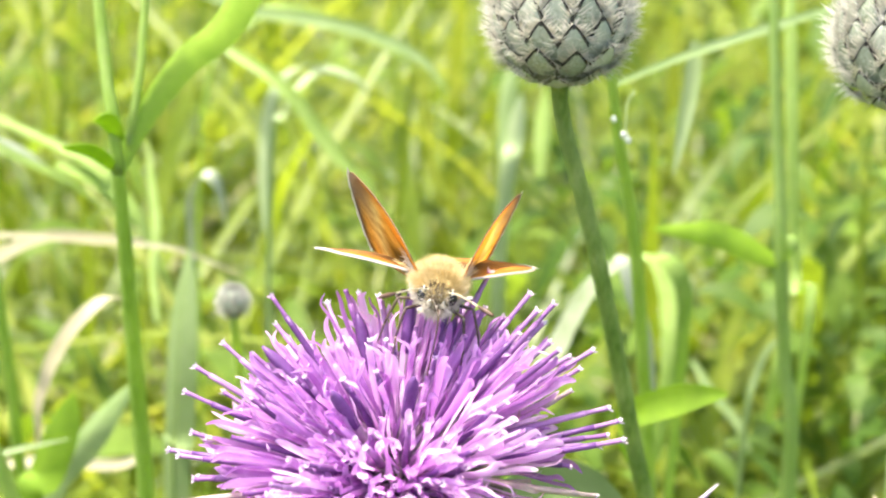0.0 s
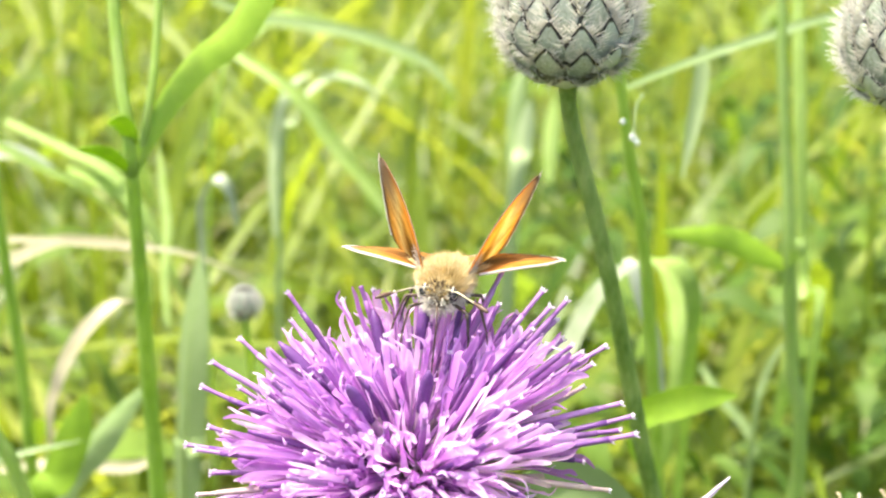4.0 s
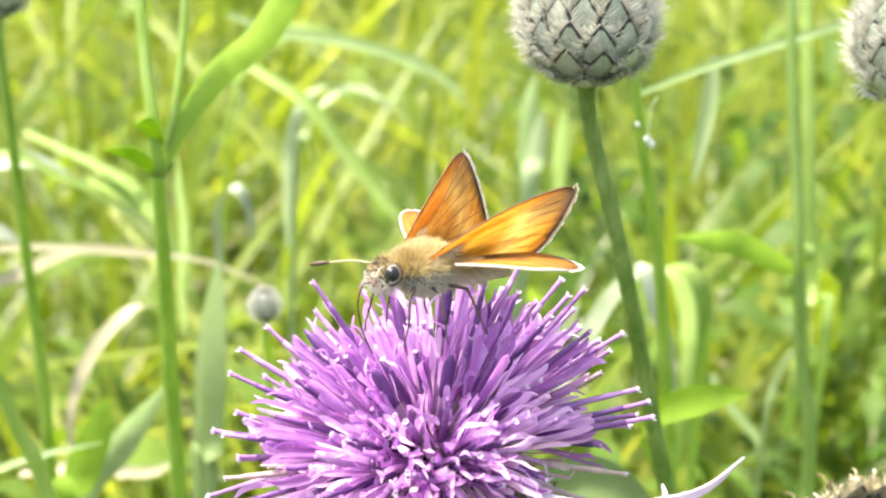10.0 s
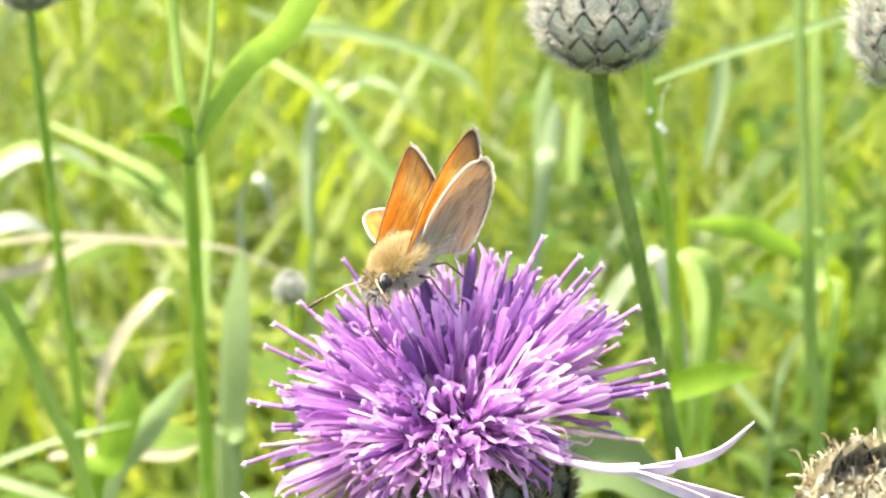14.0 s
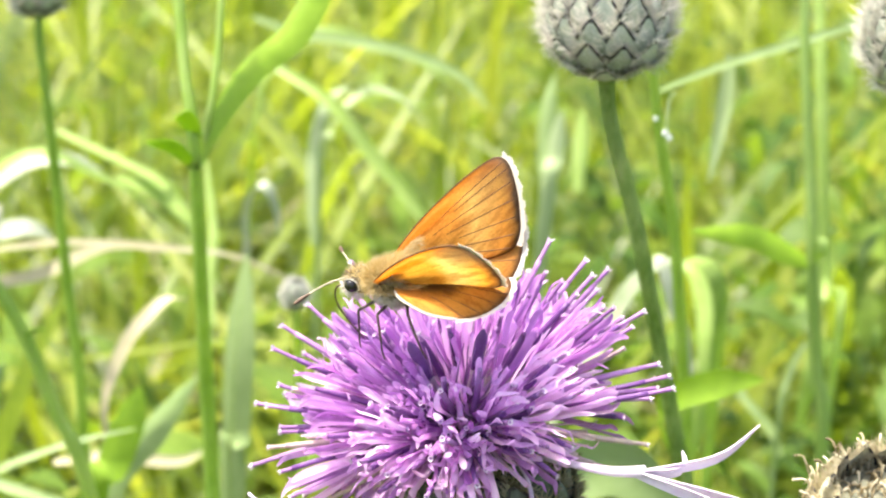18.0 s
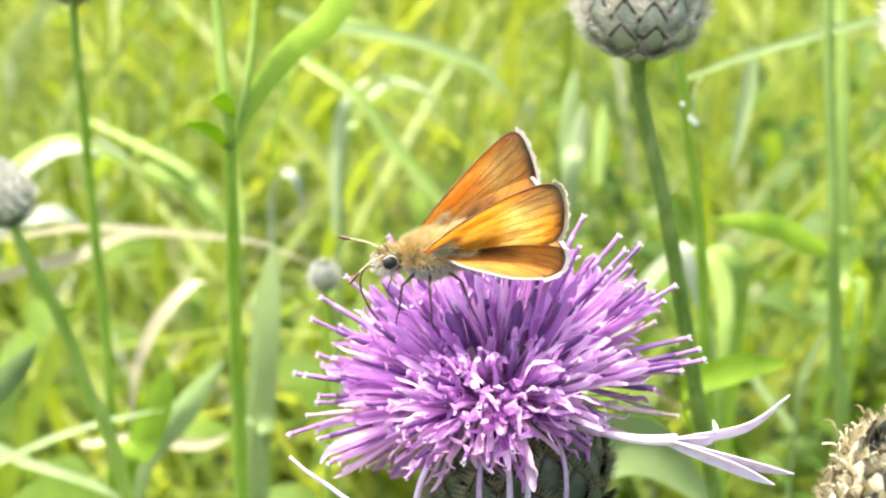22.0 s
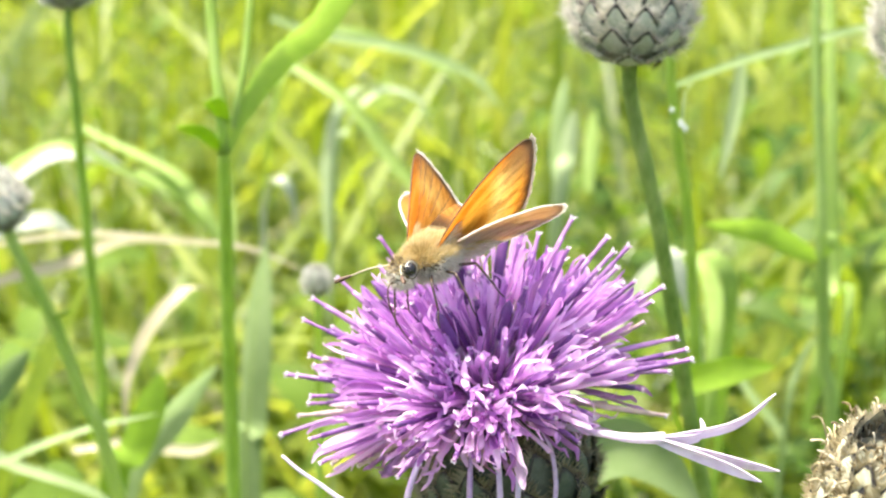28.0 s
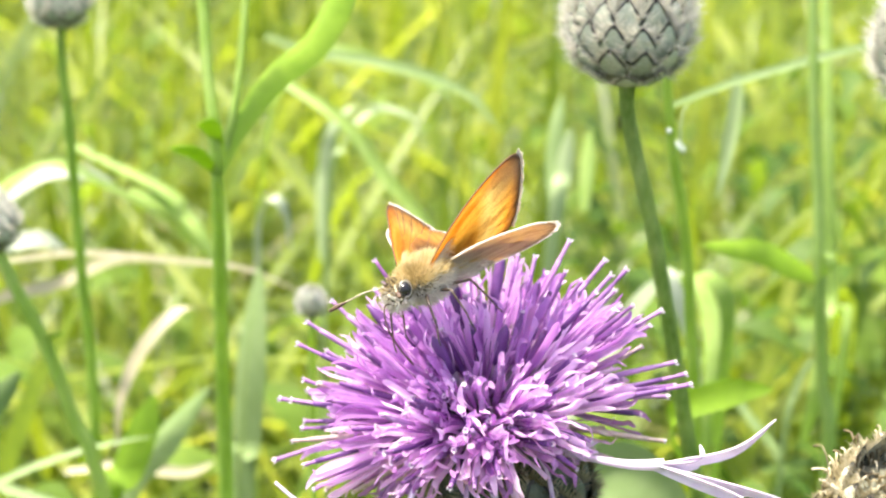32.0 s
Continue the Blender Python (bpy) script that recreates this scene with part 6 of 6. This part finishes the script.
    walk(right_hind, [
        (0, spread(-1, HIND_HINGE, -0.1, 13.8, -7.0)),
        (2, spread(-1, HIND_HINGE, -6.3, 15.5, -7.0)),
        (3.5, spread(-1, HIND_HINGE, -4.0, 21.4, -7.0)),
        (5.5, spread(-1, HIND_HINGE, 7.5, 23.2, -7.0)),
        (6, spread(-1, HIND_HINGE, 8.2, 22.3, -8.0)),
        (7, spread(-1, HIND_HINGE, 23.1, 29.4, -12.0)),
        (8, spread(-1, HIND_HINGE, 5.4, 16.0, -9.6)),
        (9, spread(-1, HIND_HINGE, 20.3, 25.0, -9.7)),
        (10, spread(-1, HIND_HINGE, 15.7, 20.0, -8.2)),
        (11, spread(-1, HIND_HINGE, 2.8, 36.5, -5.3)),
        (11.5, spread(-1, HIND_HINGE, 28.0, 27.0, -8.0)),
        (12, spread(-1, HIND_HINGE, 28.0, 27.0, -8.0)),
        (13, spread(-1, HIND_HINGE, 28.0, 27.0, -8.0)),
        (14, spread(-1, HIND_HINGE, 12.6, 37.5, -15.4)),
        (15, spread(-1, HIND_HINGE, 28.0, 27.0, -8.0)),
        (15.5, spread(-1, HIND_HINGE, 28.0, 27.0, -8.0)),
        (17.5, spread(-1, HIND_HINGE, 44.0, 36.0, 0.0)),
        (18, spread(-1, HIND_HINGE, 44.0, 36.0, 0.0)),
        (19, spread(-1, HIND_HINGE, 44.0, 36.0, 0.0)),
        (20, spread(-1, HIND_HINGE, 44.0, 36.0, 0.0)),
        (22, spread(-1, HIND_HINGE, 44.0, 36.0, 0.0)),
        (24, spread(-1, HIND_HINGE, 44.0, 36.0, 0.0)),
        (25, spread(-1, HIND_HINGE, 44.0, 36.0, 0.0)),
        (25.5, spread(-1, HIND_HINGE, 36.0, 32.0, -4.0)),
        (27.5, spread(-1, HIND_HINGE, 28.0, 27.0, -8.0)),
        (28, spread(-1, HIND_HINGE, 28.0, 27.0, -8.0)),
        (30, spread(-1, HIND_HINGE, 28.0, 27.0, -8.0)),
        (32, spread(-1, HIND_HINGE, 28.0, 27.0, -8.0)),
    ])
    walk(left_hind, [
        (0, spread(1, HIND_HINGE, 3.0, 37.9, -3.0)),
        (2, spread(1, HIND_HINGE, 1.9, 33.1, -3.0)),
        (3.5, spread(1, HIND_HINGE, 3.4, 30.8, -3.0)),
        (5.5, spread(1, HIND_HINGE, 12.1, 21.3, -6.0)),
        (6, spread(1, HIND_HINGE, 11.3, 19.7, -7.0)),
        (7, spread(1, HIND_HINGE, 13.7, 32.1, -9.0)),
        (8, spread(1, HIND_HINGE, 0.9, 26.2, -9.7)),
        (9, spread(1, HIND_HINGE, -0.1, 26.4, -16.0)),
        (10, spread(1, HIND_HINGE, -0.3, 33.0, -1.0)),
        (11, spread(1, HIND_HINGE, 0.9, 42.2, -5.4)),
        (11.5, spread(1, HIND_HINGE, 35.4, 30.6, -4.6)),
        (12, spread(1, HIND_HINGE, 18.5, 38.1, -5.5)),
        (13, spread(1, HIND_HINGE, 22.9, 43.5, -2.1)),
        (14, spread(1, HIND_HINGE, 55.1, 48.4, -7.3)),
        (15, spread(1, HIND_HINGE, 16.0, 42.8, -9.0)),
        (15.5, spread(1, HIND_HINGE, 3.4, 46.0, -7.6)),
        (17.5, spread(1, HIND_HINGE, 1.2, 44.9, -1.5)),
        (18, spread(1, HIND_HINGE, 7.6, 49.0, -0.8)),
        (19, spread(1, HIND_HINGE, -5.8, 43.6, -1.9)),
        (20, spread(1, HIND_HINGE, -0.4, 49.9, -2.8)),
        (22, spread(1, HIND_HINGE, -0.7, 42.5, 4.0)),
        (24, spread(1, HIND_HINGE, -3.1, 39.7, -0.1)),
        (25, spread(1, HIND_HINGE, -3.7, 38.9, -0.2)),
        (25.5, spread(1, HIND_HINGE, -3.1, 55.3, -6.1)),
        (27.5, spread(1, HIND_HINGE, 17.7, 38.3, -8.3)),
        (28, spread(1, HIND_HINGE, 14.2, 32.6, -11.5)),
        (30, spread(1, HIND_HINGE, 9.3, 33.2, -16.2)),
        (32, spread(1, HIND_HINGE, 6.7, 33.3, -13.6)),
    ])
    walk(flower, [
        (0, pose(*FLOWER_ROOT, -0.010, -0.006)),
        (0.5, pose(*FLOWER_ROOT, 0.016, -0.033)),
        (1, pose(*FLOWER_ROOT, -0.003, -0.023)),
        (1.5, pose(*FLOWER_ROOT, -0.017, 0.021)),
        (2, pose(*FLOWER_ROOT, 0.003, -0.023)),
        (2.5, pose(*FLOWER_ROOT, -0.016, -0.030)),
        (3, pose(*FLOWER_ROOT, -0.020, 0.037)),
        (3.5, pose(*FLOWER_ROOT, -0.046, 0.035)),
        (5.5, pose(*FLOWER_ROOT, 0.023, 0.044)),
        (6, pose(*FLOWER_ROOT, 0.020, 0.028)),
        (6.5, pose(*FLOWER_ROOT, 0.012, 0.024)),
        (7, pose(*FLOWER_ROOT, 0.017, -0.006)),
        (7.5, pose(*FLOWER_ROOT, -0.010, -0.008)),
        (8, pose(*FLOWER_ROOT, -0.007, 0.011)),
        (8.5, pose(*FLOWER_ROOT, -0.038, 0.001)),
        (9, pose(*FLOWER_ROOT, 0.005, -0.038)),
        (9.5, pose(*FLOWER_ROOT, -0.050, 0.032)),
        (10, pose(*FLOWER_ROOT, -0.025, -0.015)),
        (10.5, pose(*FLOWER_ROOT, 0.004, -0.032)),
        (11, pose(*FLOWER_ROOT, -0.015, -0.022)),
        (11.5, pose(*FLOWER_ROOT, -0.017, -0.008)),
        (12, pose(*FLOWER_ROOT, -0.038, -0.038)),
        (12.5, pose(*FLOWER_ROOT, -0.013, 0.002)),
        (13, pose(*FLOWER_ROOT, 0.006, -0.030)),
        (13.5, pose(*FLOWER_ROOT, -0.025, -0.015)),
        (14, pose(*FLOWER_ROOT, 0.014, 0.002)),
        (14.5, pose(*FLOWER_ROOT, 0.006, 0.004)),
        (15, pose(*FLOWER_ROOT, -0.005, -0.018)),
        (15.5, pose(*FLOWER_ROOT, 0.003, 0.016)),
        (17.5, pose(*FLOWER_ROOT, -0.028, 0.010)),
        (18, pose(*FLOWER_ROOT, -0.024, 0.012)),
        (18.5, pose(*FLOWER_ROOT, 0.006, -0.043)),
        (19, pose(*FLOWER_ROOT, 0.022, 0.046)),
        (19.5, pose(*FLOWER_ROOT, -0.007, 0.018)),
        (20, pose(*FLOWER_ROOT, 0.007, -0.029)),
        (20.5, pose(*FLOWER_ROOT, 0.046, 0.005)),
        (21, pose(*FLOWER_ROOT, 0.012, 0.055)),
        (21.5, pose(*FLOWER_ROOT, 0.017, 0.006)),
        (22, pose(*FLOWER_ROOT, -0.003, 0.016)),
        (22.5, pose(*FLOWER_ROOT, 0.016, -0.013)),
        (23, pose(*FLOWER_ROOT, 0.019, 0.032)),
        (23.5, pose(*FLOWER_ROOT, 0.014, 0.030)),
        (24, pose(*FLOWER_ROOT, 0.004, 0.009)),
        (24.5, pose(*FLOWER_ROOT, 0.008, -0.005)),
        (25, pose(*FLOWER_ROOT, 0.023, 0.005)),
        (25.5, pose(*FLOWER_ROOT, 0.028, -0.003)),
        (27.5, pose(*FLOWER_ROOT, 0.009, 0.008)),
        (28, pose(*FLOWER_ROOT, 0.004, -0.022)),
        (28.5, pose(*FLOWER_ROOT, 0.008, 0.003)),
        (29, pose(*FLOWER_ROOT, -0.005, -0.007)),
        (29.5, pose(*FLOWER_ROOT, 0.019, 0.004)),
        (30, pose(*FLOWER_ROOT, -0.006, 0.000)),
        (30.5, pose(*FLOWER_ROOT, 0.033, 0.013)),
        (31, pose(*FLOWER_ROOT, -0.013, 0.002)),
        (31.5, pose(*FLOWER_ROOT, -0.001, 0.001)),
        (32, pose(*FLOWER_ROOT, -0.016, -0.019)),
    ])
    walk(bud_plant, [
        (0, pose(*BUD_ROOT, 0.013, 0.015)),
        (0.5, pose(*BUD_ROOT, -0.010, 0.027)),
        (1, pose(*BUD_ROOT, 0.003, 0.023)),
        (1.5, pose(*BUD_ROOT, 0.013, -0.003)),
        (2, pose(*BUD_ROOT, -0.007, 0.022)),
        (2.5, pose(*BUD_ROOT, 0.000, 0.028)),
        (3, pose(*BUD_ROOT, 0.010, -0.005)),
        (3.5, pose(*BUD_ROOT, 0.007, -0.005)),
        (5.5, pose(*BUD_ROOT, -0.043, -0.019)),
        (6, pose(*BUD_ROOT, 0.003, -0.012)),
        (6.5, pose(*BUD_ROOT, -0.014, 0.001)),
        (7, pose(*BUD_ROOT, -0.024, 0.021)),
        (7.5, pose(*BUD_ROOT, -0.011, 0.004)),
        (8, pose(*BUD_ROOT, 0.002, -0.008)),
        (8.5, pose(*BUD_ROOT, 0.023, 0.002)),
        (9, pose(*BUD_ROOT, -0.013, 0.042)),
        (9.5, pose(*BUD_ROOT, 0.047, -0.033)),
        (10, pose(*BUD_ROOT, 0.028, -0.007)),
        (10.5, pose(*BUD_ROOT, -0.008, 0.012)),
        (11, pose(*BUD_ROOT, 0.031, 0.012)),
        (11.5, pose(*BUD_ROOT, 0.017, -0.013)),
        (12, pose(*BUD_ROOT, 0.061, 0.017)),
        (12.5, pose(*BUD_ROOT, 0.038, -0.020)),
        (13, pose(*BUD_ROOT, 0.017, 0.017)),
        (13.5, pose(*BUD_ROOT, 0.040, -0.009)),
        (14, pose(*BUD_ROOT, 0.018, -0.027)),
        (14.5, pose(*BUD_ROOT, -0.021, -0.016)),
        (15, pose(*BUD_ROOT, -0.003, 0.008)),
        (15.5, pose(*BUD_ROOT, -0.002, -0.029)),
        (17.5, pose(*BUD_ROOT, 0.045, -0.013)),
        (18, pose(*BUD_ROOT, 0.046, -0.020)),
        (18.5, pose(*BUD_ROOT, -0.013, 0.021)),
        (19, pose(*BUD_ROOT, 0.020, -0.034)),
        (19.5, pose(*BUD_ROOT, 0.031, -0.026)),
        (20, pose(*BUD_ROOT, -0.010, 0.010)),
        (20.5, pose(*BUD_ROOT, -0.032, -0.013)),
        (21, pose(*BUD_ROOT, -0.036, -0.018)),
        (21.5, pose(*BUD_ROOT, -0.033, 0.006)),
        (22, pose(*BUD_ROOT, -0.018, 0.001)),
        (22.5, pose(*BUD_ROOT, -0.033, 0.022)),
        (23, pose(*BUD_ROOT, -0.024, -0.017)),
        (23.5, pose(*BUD_ROOT, -0.022, -0.016)),
        (24, pose(*BUD_ROOT, -0.003, -0.005)),
        (24.5, pose(*BUD_ROOT, 0.007, 0.005)),
        (25, pose(*BUD_ROOT, -0.026, -0.006)),
        (25.5, pose(*BUD_ROOT, -0.038, 0.003)),
        (27.5, pose(*BUD_ROOT, -0.011, -0.001)),
        (28, pose(*BUD_ROOT, 0.004, 0.011)),
        (28.5, pose(*BUD_ROOT, -0.013, 0.000)),
        (29, pose(*BUD_ROOT, 0.000, 0.011)),
        (29.5, pose(*BUD_ROOT, -0.029, -0.008)),
        (30, pose(*BUD_ROOT, -0.000, -0.001)),
        (30.5, pose(*BUD_ROOT, -0.036, -0.006)),
        (31, pose(*BUD_ROOT, 0.015, -0.005)),
        (31.5, pose(*BUD_ROOT, -0.012, 0.003)),
        (32, pose(*BUD_ROOT, -0.010, 0.018)),
    ])
    walk(ant, [
        (0, crawl((0.02447, 0.02886, 0.41528), (0.82, -0.10, -0.56), -40)),
        (2, crawl((0.02441, 0.02887, 0.41514), (0.83, -0.10, -0.54), -35)),
        (3.5, crawl((0.02438, 0.02888, 0.41507), (0.84, -0.11, -0.53), -20)),
        (5.5, crawl((0.02450, 0.02887, 0.41536), (0.94, -0.10, -0.34), -10)),
        (7, crawl((0.02476, 0.02883, 0.41631), (0.98, -0.10, -0.20), 0)),
        (8, crawl((0.02484, 0.02883, 0.41689), (0.98, -0.10, -0.16), 0)),
        (9, crawl((0.02477, 0.02952, 0.41705), (0.99, -0.10, -0.12), 0)),
        (10, crawl((0.02476, 0.02957, 0.41705), (0.99, -0.10, -0.08), 0)),
        (11, crawl((0.02475, 0.02961, 0.41698), (0.99, -0.10, -0.04), 0)),
        (12, crawl((0.02486, 0.02884, 0.41733), (1.00, -0.10, 0.00), 0)),
        (13, crawl((0.02486, 0.02884, 0.41733), (0.99, -0.10, 0.03), 0)),
        (14, crawl((0.02486, 0.02890, 0.41756), (0.99, -0.10, 0.06), 0)),
        (15.5, crawl((0.02475, 0.02896, 0.41880), (0.99, -0.10, 0.10), 0)),
        (17.5, crawl((0.02473, 0.02876, 0.41907), (0.98, -0.10, 0.15), 0)),
        (19, crawl((0.02481, 0.02884, 0.41842), (0.98, -0.10, 0.20), 0)),
        (21, crawl((0.02470, 0.02802, 0.41934), (0.94, -0.19, 0.28), 60)),
        (23, crawl((0.02458, 0.02693, 0.41921), (0.90, -0.40, 0.20), 120)),
        (25, crawl((0.02460, 0.02659, 0.41676), (0.80, -0.60, -0.10), 170)),
        (25.5, crawl((0.02401, 0.02528, 0.41630), (0.77, -0.60, -0.23), 172)),
        (27.5, crawl((0.02098, 0.02610, 0.41168), (0.50, -0.50, -0.70), 180)),
        (28.5, crawl((0.02132, 0.02632, 0.41178), (0.57, -0.51, -0.64), 187)),
        (29, crawl((0.02148, 0.02746, 0.41149), (0.61, -0.51, -0.61), 190)),
        (29.5, crawl((0.02152, 0.02842, 0.41138), (0.74, -0.53, -0.42), 202)),
        (30, crawl((0.01971, 0.03018, 0.40963), (0.83, -0.52, -0.21), 215)),
        (31, crawl((0.01971, 0.03126, 0.40866), (0.71, -0.71, 0.00), 195)),
        (32, crawl((0.01849, 0.03265, 0.40536), (-0.30, -0.95, 0.00), 180)),
    ])


motions()
